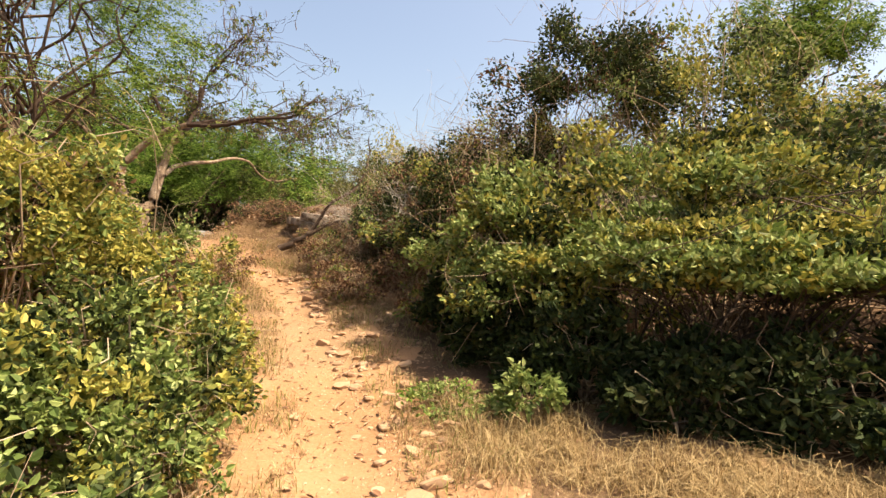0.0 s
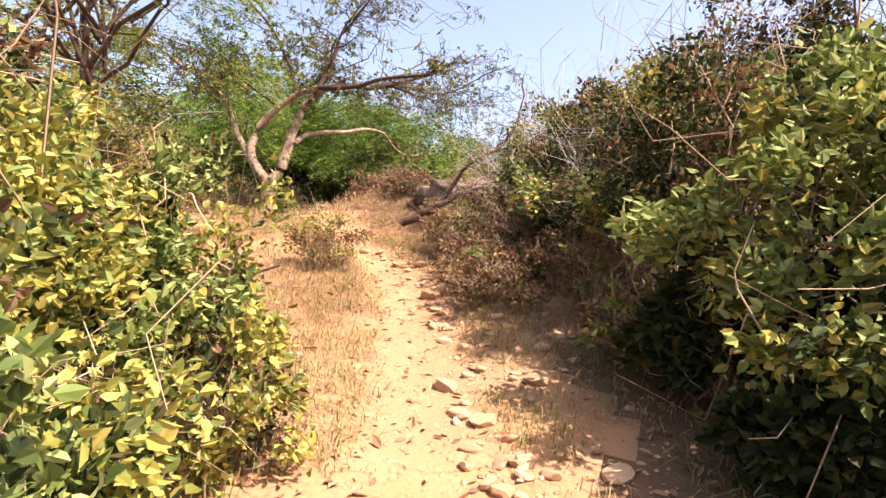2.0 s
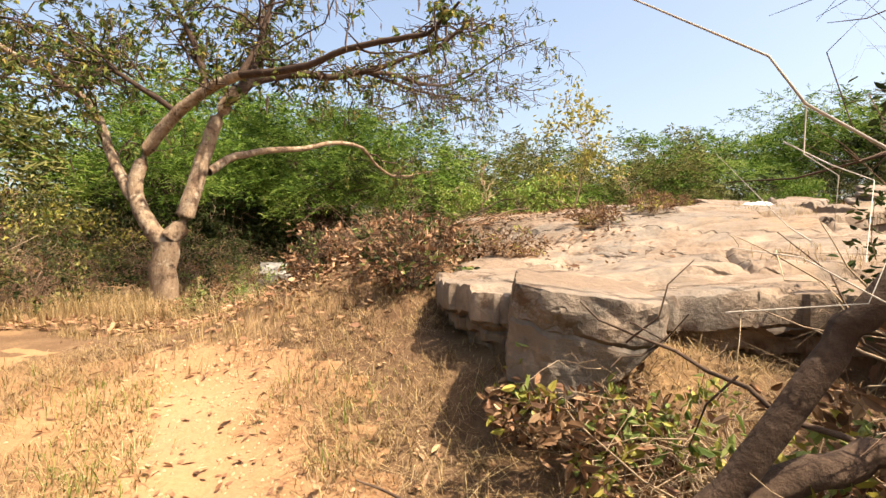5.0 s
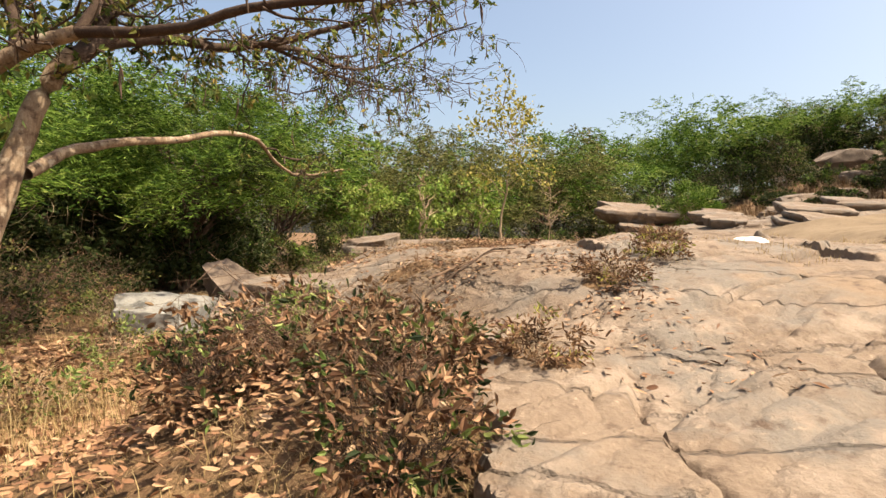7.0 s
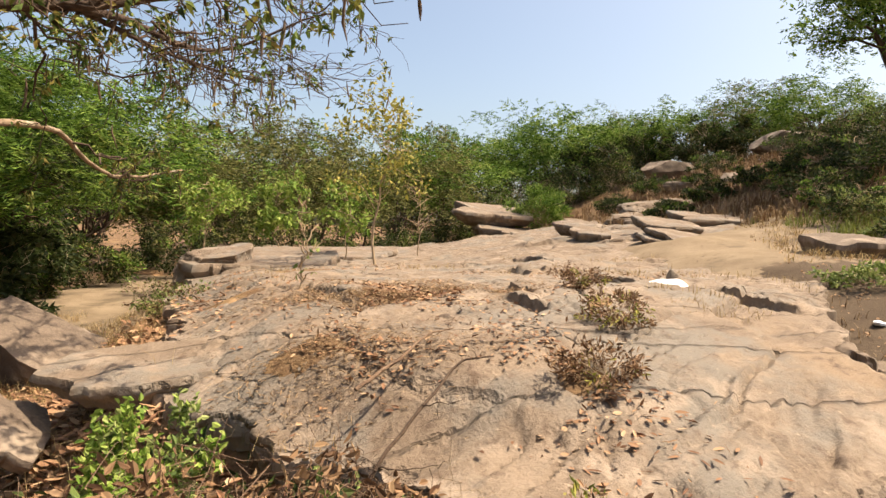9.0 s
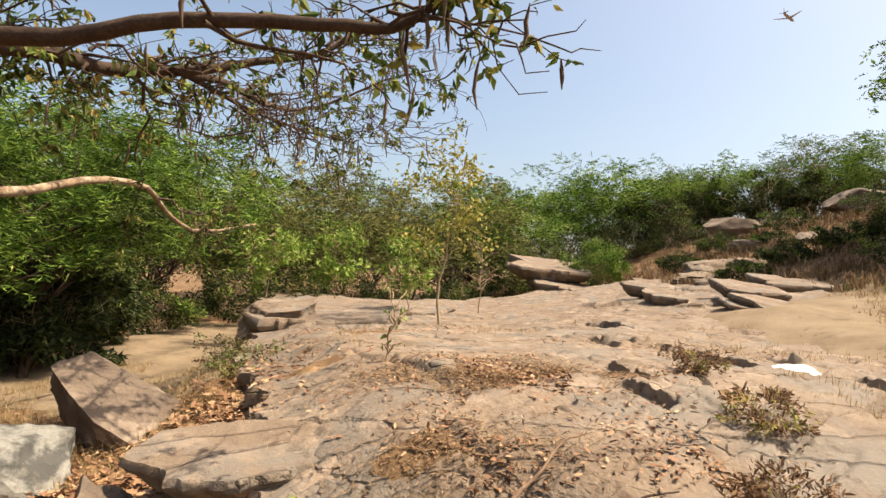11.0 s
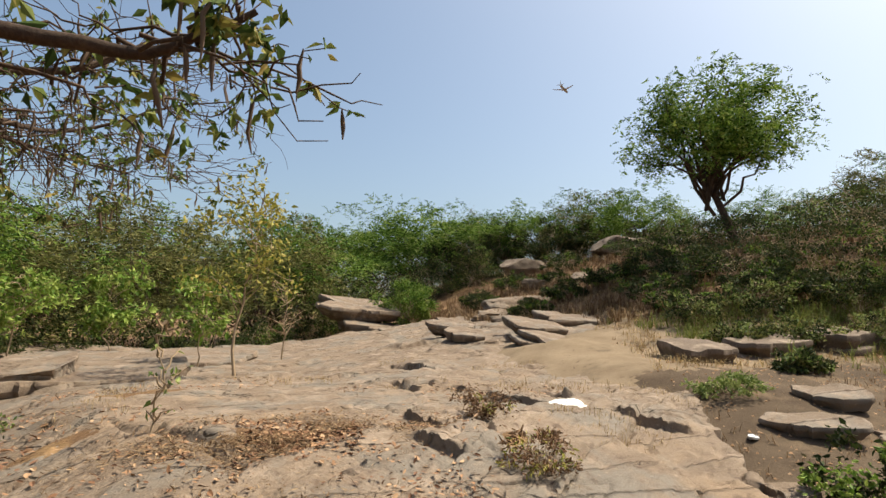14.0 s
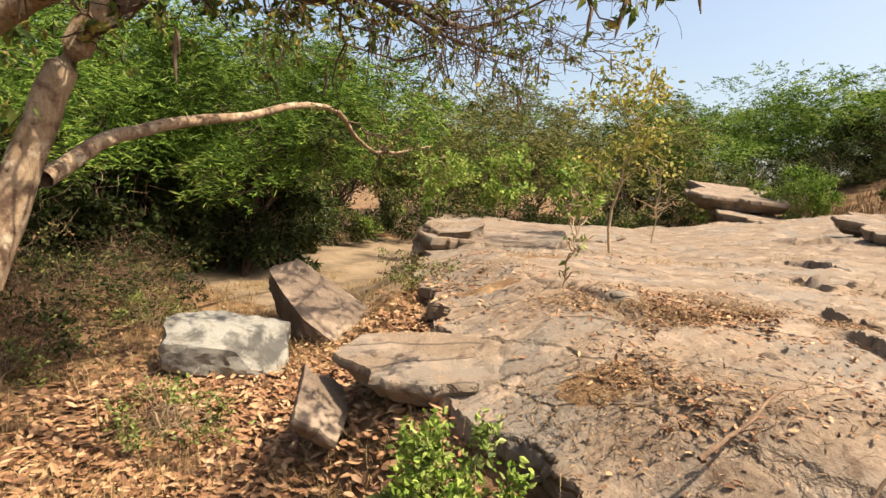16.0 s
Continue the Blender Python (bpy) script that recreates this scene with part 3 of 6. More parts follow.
def thorn_tree(name, label, at, size, trunk_h, sprays, mats, seed, group="", spray=0.5, width=0.035, leaflets=6, bark=BARK_DARK, flat=0.6, clumps=70, trunk_r=0.11, lean=(0, 0), z=None, twigs=30, fine=0.42, bend=0.4):
    """A spreading thorn tree: trunk, limbs, and a crown of drooping fine sprays."""
    r = np.random.default_rng(seed)
    x, y = at
    gz = float(ground_z(np.array(x), np.array(y))) if z is None else z
    ob = thing(name, (x, y, gz - 0.05), label, "tree", group)
    sx, sy, h = size
    top = np.array([lean[0], lean[1], trunk_h])
    lines = [(curve_points((0, 0, 0), top, 7, bend * 0.6, r), np.linspace(trunk_r, trunk_r * 0.7, 7))]
    d = r.normal(size=(clumps, 3))
    d[:, 2] = np.abs(d[:, 2]) - 0.28
    d /= np.linalg.norm(d, axis=1, keepdims=True)
    c = d * (0.55 + 0.5 * r.random((clumps, 1)) ** 0.7) * np.array([sx, sy, (h - trunk_h) * 0.62])
    c += np.array([lean[0], lean[1], trunk_h + (h - trunk_h) * 0.36])
    c[:, 2] *= 1 + 0.12 * r.normal(size=clumps)
    c[:, 2] = np.maximum(c[:, 2], 0.12 * h)
    for k in range(min(clumps, twigs)):
        p = curve_points(top * (0.7 + 0.3 * r.random()), c[k], 9, bend, r, -0.08)
        lines.append((p, np.linspace(trunk_r * 0.45, 0.01, 9)))
        for _ in range(2):
            q = p[r.integers(2, 6)]
            lines.append((curve_points(q, q + r.normal(size=3) * 0.22 * np.array([sx, sy, h * 0.5]) + np.array([0, 0, 0.1 * h]), 5, 0.5, r), np.linspace(0.02, 0.006, 5)))
    v, f = tubes(lines, 6)
    part("trunk", mesh_of(name + "_trunk", v, f, bark), ob)
    total = sum(w for _, w in mats)
    pick = r.integers(0, clumps, sprays)
    which = r.random(clumps)[pick] + r.normal(size=sprays) * 0.08
    pts = c[pick] + np.clip(r.normal(size=(sprays, 3)), -2, 2) * np.array([sx, sy, h * 0.28]) * 0.12
    ways = (pts - c.mean(0)) * np.array([1 / sx, 1 / sy, 0.6 / h]) + r.normal(size=(sprays, 3)) * 0.45 + np.array([0, 0, 0.25])
    edge = 0.0
    for i, (m, w) in enumerate(mats):
        nxt = edge + w / total
        sel = (which >= edge if i else np.ones(sprays, bool)) & (which < nxt if i < len(mats) - 1 else np.ones(sprays, bool))
        edge = nxt
        if sel.sum() > 5:
            v, f = feather(pts[sel], ways[sel], spray, r, leaflets, width, fine=fine)
            part("crown", mesh_of(name + "_crown", v, f, m, False), ob)
    return ob


def boulder_mesh(name, size, mat, seed, cuts=9, detail=4, rough=0.05, low=0.55, boxy=0.0):
    """An angular block: a sphere, squared by boxy, cut by planes, then roughened."""
    r = np.random.default_rng(seed)
    bm = bmesh.new()
    bmesh.ops.create_icosphere(bm, subdivisions=detail, radius=1.0)
    planes = r.normal(size=(cuts, 3))
    planes /= np.linalg.norm(planes, axis=1, keepdims=True)
    planes = np.concatenate([planes, [[0, 0, 1.0], [0, 0, -1.0]]])
    off = np.concatenate([r.uniform(low, low + 0.3, cuts), [0.55, 0.6]])
    for v in bm.verts:
        p = np.array(v.co)
        p = p * (1 + boxy * (0.82 / (np.abs(p) ** 8).sum() ** 0.125 - 1))
        for n, o in zip(planes, off):
            s = p @ n
            if s > o:
                p = p - n * (s - o) * 0.97
        q = Vector(p) * 1.4
        p = p * (1 + rough * noise.fractal(q * 1.6 + Vector((seed, 0, 0)), 0.9, 2.1, 4) + 0.4 * rough * noise.noise(q * 7))
        v.co = Vector(p * np.array(size) / 0.75)
    me = bpy.data.meshes.new(name)
    bm.to_mesh(me)
    bm.free()
    me.materials.append(mat)
    return crisp(me, 0.35)


def slab_mesh(name, size, mat, seed, thick=0.25, layers=2, corners=9, around=56, undercut=0.0):
    """A bedded rock: stacked layers with broken angular outlines, uneven tops and undercut sides."""
    r = np.random.default_rng(seed)
    sx, sy = size
    pieces = []
    a = np.linspace(0, 2 * np.pi, around, endpoint=False)
    for n in range(layers):
        ca = np.sort(r.uniform(0, 2 * np.pi, corners))
        grow = 1.0 + 0.16 * (n if r.random() < 0.55 else -n * 0.5)
        grow = 1.0 - undercut * n if undercut else grow
        cr = r.uniform(0.52, 1.12, corners) * grow
        shift = r.normal(size=2) * 0.07 * n
        ring = np.interp(a, np.r_[ca - 2 * np.pi, ca, ca + 2 * np.pi], np.tile(cr, 3)) * (1 + 0.016 * r.normal(size=around))
        boxy = 1 / np.maximum(np.abs(np.cos(a)), np.abs(np.sin(a))) ** 0.55
        ox, oy = (np.cos(a) * ring * boxy + shift[0]) * sx, (np.sin(a) * ring * boxy + shift[1]) * sy
        top, th = -thick * n * 1.0, thick * r.uniform(0.75, 1.15)
        V = []
        for q in (0.02, 0.15, 0.3, 0.45, 0.6, 0.72, 0.83, 0.92, 0.98, 1.0):
            x, y = ox * q, oy * q
            z = top + 0.45 * thick * fractal(x * 1.6 / max(sx, 0.4) + seed, y * 1.6 / max(sy, 0.4) + n, seed, 3) + 0.02 * fractal(x * 5, y * 5, seed + 9, 3) + 0.008 * fractal(x * 17, y * 17, seed + 5, 2) - (0.12 * thick if q == 1.0 else 0)
            V.append(np.column_stack([x, y, z]))
        rim = V[-1]
        notch = 0.4 + 1.2 * value_noise(a * 3.0, a * 0 + n, seed + 3)
        for dz, pull in ((0.25, -0.012), (0.5, 0.02), (0.62, 0.06), (0.85, 0.10), (1.25, 0.16)):
            k = 1 - pull * notch + 0.003 * r.normal(size=around)
            V.append(np.column_stack([rim[:, 0] * k, rim[:, 1] * k, rim[:, 2] - dz * th]))
        V = np.array(V)
        idx = np.arange(len(V) * around).reshape(len(V), around)
        nxt = np.roll(idx, -1, 1)
        F = np.stack([idx[:-1], idx[1:], nxt[1:], nxt[:-1]], -1).reshape(-1, 4)
        pieces.append((V.reshape(-1, 3), F))
    v, f = merge(pieces)
    return crisp(mesh_of(name, v, f, mat), 0.5)


def grass(name, label, centre_fn, count, height, mat, seed, wide=0.0028, lean=0.9, tuft=6, base=ground_z, kind="stuff", category="grass"):
    """Blades in tufts at the places that centre_fn gives."""
    r = np.random.default_rng(seed)
    c = centre_fn(r, count // tuft)
    p = np.repeat(c, tuft, 0) + r.normal(size=(len(c) * tuft, 2)) * 0.05
    n = len(p)
    z = base(p[:, 0], p[:, 1]) - 0.01
    foot = np.column_stack([p, z])
    a = r.uniform(0, 2 * np.pi, n)
    out = np.column_stack([np.cos(a), np.sin(a), np.zeros(n)])
    h = height * r.uniform(0.35, 1.2, (n, 1)) * np.repeat(r.uniform(0.5, 1.2, (len(c), 1)), tuft, 0)
    side = np.column_stack([-np.sin(a), np.cos(a), np.zeros(n)]) * wide
    l = lean * r.uniform(0.1, 1.3, (n, 1))
    mid = foot + out * h * l * 0.35 + np.array([0, 0, 1]) * h * 0.6
    tip = foot + out * h * l * 1.3 + np.array([0, 0, 1]) * h * np.maximum(0.3, 1 - 0.45 * l)
    v = np.stack([foot - side, foot + side, mid + side * 0.7, mid - side * 0.7, tip], 1).reshape(-1, 3)
    b = 5 * np.arange(n)[:, None]
    f = np.concatenate([b + [[0, 1, 2]], b + [[0, 2, 3]], b + [[3, 2, 4]]])
    return tagged(new(name, mesh_of(name, v, f, mat, False)), label, category, kind=kind)


def litter(name, label, pts, length, mat, seed, base, wide=0.5, lift=0.015):
    r = np.random.default_rng(seed)
    n = len(pts)
    z = base(pts[:, 0], pts[:, 1]) + r.uniform(0.004, lift, n)
    ways = np.column_stack([r.normal(size=(n, 2)), r.normal(size=n) * 0.25])
    p = np.column_stack([pts, z])
    d = ways / np.linalg.norm(ways, axis=1, keepdims=True)
    up = np.array([0, 0, 1.0]) + r.normal(size=(n, 3)) * 0.35
    side = np.cross(d, up)
    side /= np.linalg.norm(side, axis=1, keepdims=True)
    L = length * r.uniform(0.5, 1.4, (n, 1))
    W = L * wide * r.uniform(0.6, 1.2, (n, 1))
    q = np.cross(side, d)
    curl = r.uniform(-0.1, 0.35, (n, 1)) * W
    v = np.stack([p, p + d * L * 0.3 + side * W * 0.45 + q * curl, p + d * L * 0.7 + side * W * 0.4 + q * curl, p + d * L + q * curl * 0.5,
                  p + d * L * 0.7 - side * W * 0.4 + q * curl, p + d * L * 0.3 - side * W * 0.45 + q * curl], 1).reshape(-1, 3)
    b = 6 * np.arange(n)[:, None]
    f = np.concatenate([b + [[0, 1, 2]], b + [[0, 2, 3]], b + [[0, 3, 4]], b + [[0, 4, 5]]])
    return tagged(new(name, mesh_of(name, v, f, mat, False)), label, "leaves", kind="stuff")


def surface_z(x, y):
    g = ground_z(x, y)
    return np.where(rock_inside(x, y) > 0.03, np.maximum(rock_z(x, y), g), g)


# ---- ground ----
ground_near = grid_mesh("ground", -22, 14, -6, 34, 0.13, ground_z, DIRT)
ground_near.materials.append(SOIL)
ground_near.materials.append(MOULD)
ground_near.materials.append(SAND)
mid = np.empty(len(ground_near.polygons) * 3)
ground_near.polygons.foreach_get("center", mid)
mid = mid.reshape(-1, 3)
wander = 1.6 * fractal(mid[:, 0] * 0.7, mid[:, 1] * 0.7, 83, 4) + 0.9 * fractal(mid[:, 0] * 5, mid[:, 1] * 5, 84, 2)
soil = (left_edge(mid[:, 0], mid[:, 1]) + wander > 1.5) & (mid[:, 1] + wander > 10.8) & (mid[:, 1] - wander < 18.6)
mould = (left_edge(mid[:, 0], mid[:, 1]) + wander < 1.2) & (mid[:, 1] + wander > 11.0) & (mid[:, 1] - wander < 19.5 - 0.3 * (mid[:, 0] + 10)) & (mid[:, 0] + wander > -20)
sand = (left_edge(mid[:, 0], mid[:, 1]) + wander > 1.5) & (mid[:, 1] - wander >= 18.6) & (mid[:, 1] + wander < 32) & (mid[:, 0] + wander < 7)
sand |= (mid[:, 1] + wander > 19) & (mid[:, 1] < 33) & (left_edge(mid[:, 0], mid[:, 1]) < 0.5)
hill = (mid[:, 0] + wander > 6) & (mid[:, 1] > 19)
bush_floor = hill | ((mid[:, 0] - path_x(mid[:, 1]) + wander * 0.4 > 0.95) & (mid[:, 1] + wander < 11)) | (mid[:, 0] - path_x(mid[:, 1]) + wander * 0.4 < -4.6) & (mid[:, 1] < 12) | (mid[:, 0] + wander < -15.5)
ground_near.polygons.foreach_set("material_index", np.where(soil, 1, np.where(mould | bush_floor, 2, np.where(sand, 3, 0))).astype(np.int32))
tagged(new("ground", ground_near), "sandy orange dirt ground with a worn footpath", "ground", kind="structure")


def far_z(x, y):
    hole = (x > -21.5) & (x < 13.5) & (y > -5.5) & (y < 33.5)
    return np.where(hole, ground_z(x, y, False) - 0.6, ground_z(x, np.minimum(y, 200), False) - 0.03)


tagged(new("ground", grid_mesh("ground_far", -160, 160, -120, 200, 2.0, far_z, MOULD)), "dry dirt ground stretching away under scrub", "ground", kind="structure")
horizon = mesh_of("plain", [(-3000, -3000, -6), (3000, -3000, -6), (3000, 3000, -6), (-3000, 3000, -6)], [(0, 1, 2, 3)], DIRT)
tagged(new("ground", horizon), "dry plain reaching the horizon", "ground", kind="structure")

near_rock = lambda x, y: np.minimum(rock_inside(x, y), 18.4 - y)
far_rock = lambda x, y: np.minimum(rock_inside(x, y), y - 18.2)
tagged(new("rock_outcrop", grid_mesh("rock_outcrop", -9.6, 2.4, 9.6, 18.5, 0.025, rock_z, ROCK, near_rock, 0.55, 0.35)),
       "flat cracked tan sandstone outcrop with broken ledges", "rock", kind="structure")
tagged(new("rock_outcrop", grid_mesh("rock_outcrop_far", -16, 9, 18, 37, 0.075, rock_z, ROCK, far_rock, 0.55, 0.35)),
       "flat tan sandstone outcrop running back toward the trees", "rock", kind="structure")

# ---- rocks ----
def rock_block(name, label, at, size, mat, seed, turn=(0, 0, 0), z=None, group="", **kw):
    x, y = at
    gz = float(surface_z(np.array(x), np.array(y))) if z is None else z
    ob = new(name, boulder_mesh(name, size, mat, seed, **kw))
    ob.matrix_basis = pose(x, y, gz, *turn)
    return tagged(ob, label, "rock", group)


def rock_slab(name, label, at, size, mat, seed, turn=(0, 0, 0), z=0.0, group="", **kw):
    ob = new(name, slab_mesh(name, size, mat, seed, **kw))
    ob.matrix_basis = pose(*at, z, *turn)
    return tagged(ob, label, "rock", group)


rock_block("rock_block", "squared tan block at the front corner of the outcrop", (-4.1, 10.4), (0.28, 0.36, 0.27), ROCK, 206, (4, 6, 14), 1.84, cuts=4, detail=5, rough=0.05, low=0.66, boxy=0.95)
rock_block("boulder", "pale grey boulder with dark stains beside fallen leaves", (-10.62, 17.0), (0.62, 0.5, 0.44), ROCK_PALE, 34, (4, 5, 28), 1.47, cuts=9, detail=5, rough=0.07, low=0.62, boxy=0.9)
rock_block("boulder", "angular brown sandstone boulder tilted in dry leaves", (-10.25, 18.75), (0.9, 0.6, 0.5), ROCK_DARK, 12, (14, 26, -8), 1.5, cuts=9, detail=5, rough=0.07, low=0.6, boxy=0.9)
rock_slab("rock_slab", "flat sandstone slab overhanging a dark gap", (-7.7, 15.55), (0.72, 0.62), ROCK, 3, (3, -4, 20), 2.27, thick=0.17, layers=1)
rock_slab("rock_slab", "tilted grey slab leaning at the ledge", (-8.42, 15.15), (0.26, 0.5), ROCK_DARK, 8, (16, 24, 24), 1.9, thick=0.13, layers=1)
rock_slab("rock_ledge", "large overhanging sandstone ledge above a dark hollow", (0.1, 39.0), (2.2, 2.6), ROCK, 15, (9, 4, 0), 4.45, thick=0.4, layers=3, around=96, undercut=0.2)
rock_slab("rock_ledge", "sandstone layer wedged below the overhanging ledge", (1.0, 36.6), (1.9, 1.5), ROCK, 116, (10, 4, 6), 3.35, thick=0.3, layers=2, around=80, undercut=0.15)
rock_slab("rock_ledge", "stepped sandstone block before the overhanging ledge", (1.5, 34.4), (1.5, 1.2), ROCK, 26, (10, 3, 10), 3.1, thick=0.22, layers=2, undercut=0.1)
rock_slab("rock_ledge", "low sandstone step below the overhanging ledge", (-0.4, 33.0), (1.2, 1.0), ROCK, 119, (8, 3, -12), 2.85, thick=0.2, layers=2, undercut=0.1)
for k, (x, y, w, d, z) in enumerate(((1.5, 23.2, 1.05, 0.9, 3.42), (2.2, 24.9, 1.0, 0.9, 3.75), (3.9, 26.0, 1.3, 0.9, 4.0), (0.1, 25.4, 0.6, 0.6, 3.45), (0.4, 27.2, 0.8, 0.7, 3.7))):
    rock_slab("rock_ledge", "flat broken tan ledge with a shadowed front", (x, y), (w, d), ROCK, 160 + k, (11, 3, 6 - 7 * k), z, "flat ledges", thick=0.17, layers=2, around=72, undercut=0.16, corners=7)
rock_block("rock_ledge", "broken sandstone shelf on the slope", (5.9, 32.9), (1.9, 1.1, 0.55), ROCK, 17, (7, -3, 15), 3.85, cuts=10, detail=5, rough=0.1)
rock_block("rock_ledge", "stacked sandstone shelf on the slope", (7.6, 34.6), (2.0, 1.0, 0.5), ROCK, 18, (8, -4, 10), 4.6, cuts=10, detail=5, rough=0.1)
rock_block("rock_ledge", "flat sandstone step on the slope", (4.2, 31.6), (1.5, 0.9, 0.45), ROCK, 27, (6, -3, 5), 3.3, cuts=7)
rock_slab("rock_slab", "flat sandstone rock with an undercut corner", (-8.9, 25.2), (2.0, 2.6), ROCK, 19, (3, -2, 10), 2.55, thick=0.4, layers=2, around=96, undercut=0.3)
rock_block("rock_block", "sandstone block above a dark hollow at the rock edge", (-9.75, 24.3), (0.8, 0.95, 0.5), ROCK, 219, (6, -7, 8), 2.3, cuts=6, detail=5, rough=0.08, low=0.6, boxy=0.9)
rock_slab("rock_slab", "low sandstone rock with a sapling beside it", (-7.4, 28.8), (2.6, 2.6), ROCK, 20, (3, 0, 0), 2.55, thick=0.3, layers=2, around=96)
rock_block("boulder", "large brown boulder among dry grass on the hillside", (11.6, 42.0), (1.5, 1.0, 1.0), ROCK_DARK, 23, (0, 6, 20), 7.0)
rock_block("boulder", "pale tan boulder among dry grass on the hillside", (11.4, 34.2), (1.2, 0.8, 0.55), ROCK, 24, (0, 4, 10), 5.95)
rock_slab("rock_slab", "tan layered rock below the hillside boulder", (10.9, 33.2), (1.1, 0.6), ROCK, 28, (4, -4, 10), 5.5, thick=0.4, layers=2)
rock_block("boulder", "wide flat boulder high on the brushy hillside", (17.0, 38.0), (2.2, 1.2, 0.8), ROCK_DARK, 25, (0, 4, -10), 8.6)
for k, (x, y, s) in enumerate(((5.0, 31.4, 0.7), (7.0, 33.0, 0.9), (8.8, 33.6, 0.8), (6.6, 35.8, 1.0), (9.6, 36.8, 0.9), (4.0, 29.4, 0.8), (2.4, 31.0, 1.0))):
    z = float(ground_z(np.array(x), np.array(y)))
    rock_block("rock_ledge", "weathered tan rock half buried in brown grass", (x, y), (s, s * 0.6, s * 0.4), ROCK, 340 + k, (6, -5, 12 + 25 * k), z + 0.08, "hillside rocks", cuts=10, rough=0.13)
for k, (x, y, s) in enumerate(((2.45, 19.6, 0.65), (4.6, 19.7, 1.3), (7.0, 19.7, 1.1), (9.4, 19.6, 1.0))):
    z = float(ground_z(np.array(x), np.array(y)))
    rock_slab("rock_ledge", "dark jagged rock ledge at the foot of the brushy slope", (x, y), (s, 0.7), ROCK_DARK, 30 + k, (7, -3, -12 + 8 * k), z + 0.3, "ledge rocks", thick=0.26, layers=2, around=72, undercut=0.12, corners=8)
for k, (x, y, s) in enumerate(((0.55, 16.15, 0.62), (1.5, 15.4, 0.6), (-1.15, 15.2, 0.25), (1.7, 16.7, 0.5), (2.6, 15.9, 0.6))):
    z = float(ground_z(np.array(x), np.array(y)))
    rock_slab("rock_slab", "grey flat slab lying on stony dirt", (x, y), (s, s * 0.75), ROCK, 40 + k, (9, -5, -28), z + 0.15, "slabs on dirt", thick=0.13, layers=1)
rock_block("stone", "small dark stone on bare rock", (-5.22, 15.6), (0.07, 0.05, 0.04), ROCK_DARK, 60, detail=2)

def patch(name, label, at, size, mat, seed, turn=0.0, lift=0.022, group=""):
    """A thin drift of soil or dust lying on the rock, thinning out to a ragged edge."""
    k = 72
    a = np.linspace(0, 2 * np.pi, k, endpoint=False)
    rim = 1 + 0.75 * fractal(np.cos(a) * 2.2 + seed, np.sin(a) * 2.2, seed, 4)
    c, sn = math.cos(math.radians(turn)), math.sin(math.radians(turn))
    V = []
    for q in (0.02, 0.25, 0.45, 0.62, 0.78, 0.9, 1.0):
        u, w = np.cos(a) * rim * q * size[0], np.sin(a) * rim * q * size[1]
        x, y = at[0] + u * c - w * sn, at[1] + u * sn + w * c
        V.append(np.column_stack([x, y, rock_z(x, y) + lift * (1 - q ** 3) * (0.4 + 1.2 * value_noise(x * 9, y * 9, seed)) - 0.006 * q ** 6]))
    idx = np.arange(len(V) * k).reshape(len(V), k)
    nxt = np.roll(idx, -1, 1)
    f = np.stack([idx[:-1], idx[1:], nxt[1:], nxt[:-1]], -1).reshape(-1, 4)
    return tagged(new(name, mesh_of(name, np.concatenate(V), f, mat)), label, "soil", group)


for k, (x, y, sx, sy, turn) in enumerate(((-5.6, 16.6, 0.8, 0.32, -8), (-6.35, 15.05, 0.42, 0.2, 10), (-7.6, 17.8, 0.4, 0.26, 30), (-4.5, 14.3, 0.22, 0.15, 60), (-3.7, 15.9, 0.35, 0.12, 60), (-7.2, 20.6, 0.7, 0.25, 15), (-4.9, 12.75, 0.2, 0.1, 20))):
    patch("soil_drift", "brown soil and leaf crumbs drifted on the rock", (x, y), (sx, sy), MOULD, 150 + k, turn, 0.008, "soil drifts")

# white powder patch on the rock
powder = patch("powder_patch", "spilt white powder on bare rock", (-2.35, 17.05), (0.25, 0.14), WHITE, 177, -15, 0.03)
tagged(powder, "spilt white powder on bare rock", "powder")

# stones on the path
r = np.random.default_rng(11)
stone_meshes = [boulder_mesh("stone", (0.05, 0.04, 0.028), PEBBLE, 100 + k, 7, 2) for k in range(8)]
for k in range(260):
    y = r.uniform(1.6, 8.5)
    x = float(path_x(np.array(y))) + (abs(r.normal()) * 0.38 + 0.12 if r.random() < 0.8 else r.normal() * 0.5)
    ob = new("stone", stone_meshes[k % 8])
    s = r.uniform(0.3, 1.0) if r.random() < 0.85 else r.uniform(1.0, 1.7)
    ob.matrix_basis = pose(x, y, float(ground_z(np.array(x), np.array(y))) + 0.006 * s, r.normal() * 12, r.normal() * 12, r.uniform(0, 360)) @ Matrix.Scale(s, 4)
    tagged(ob, "loose tan stone on the footpath", "stone", "stones on the path")


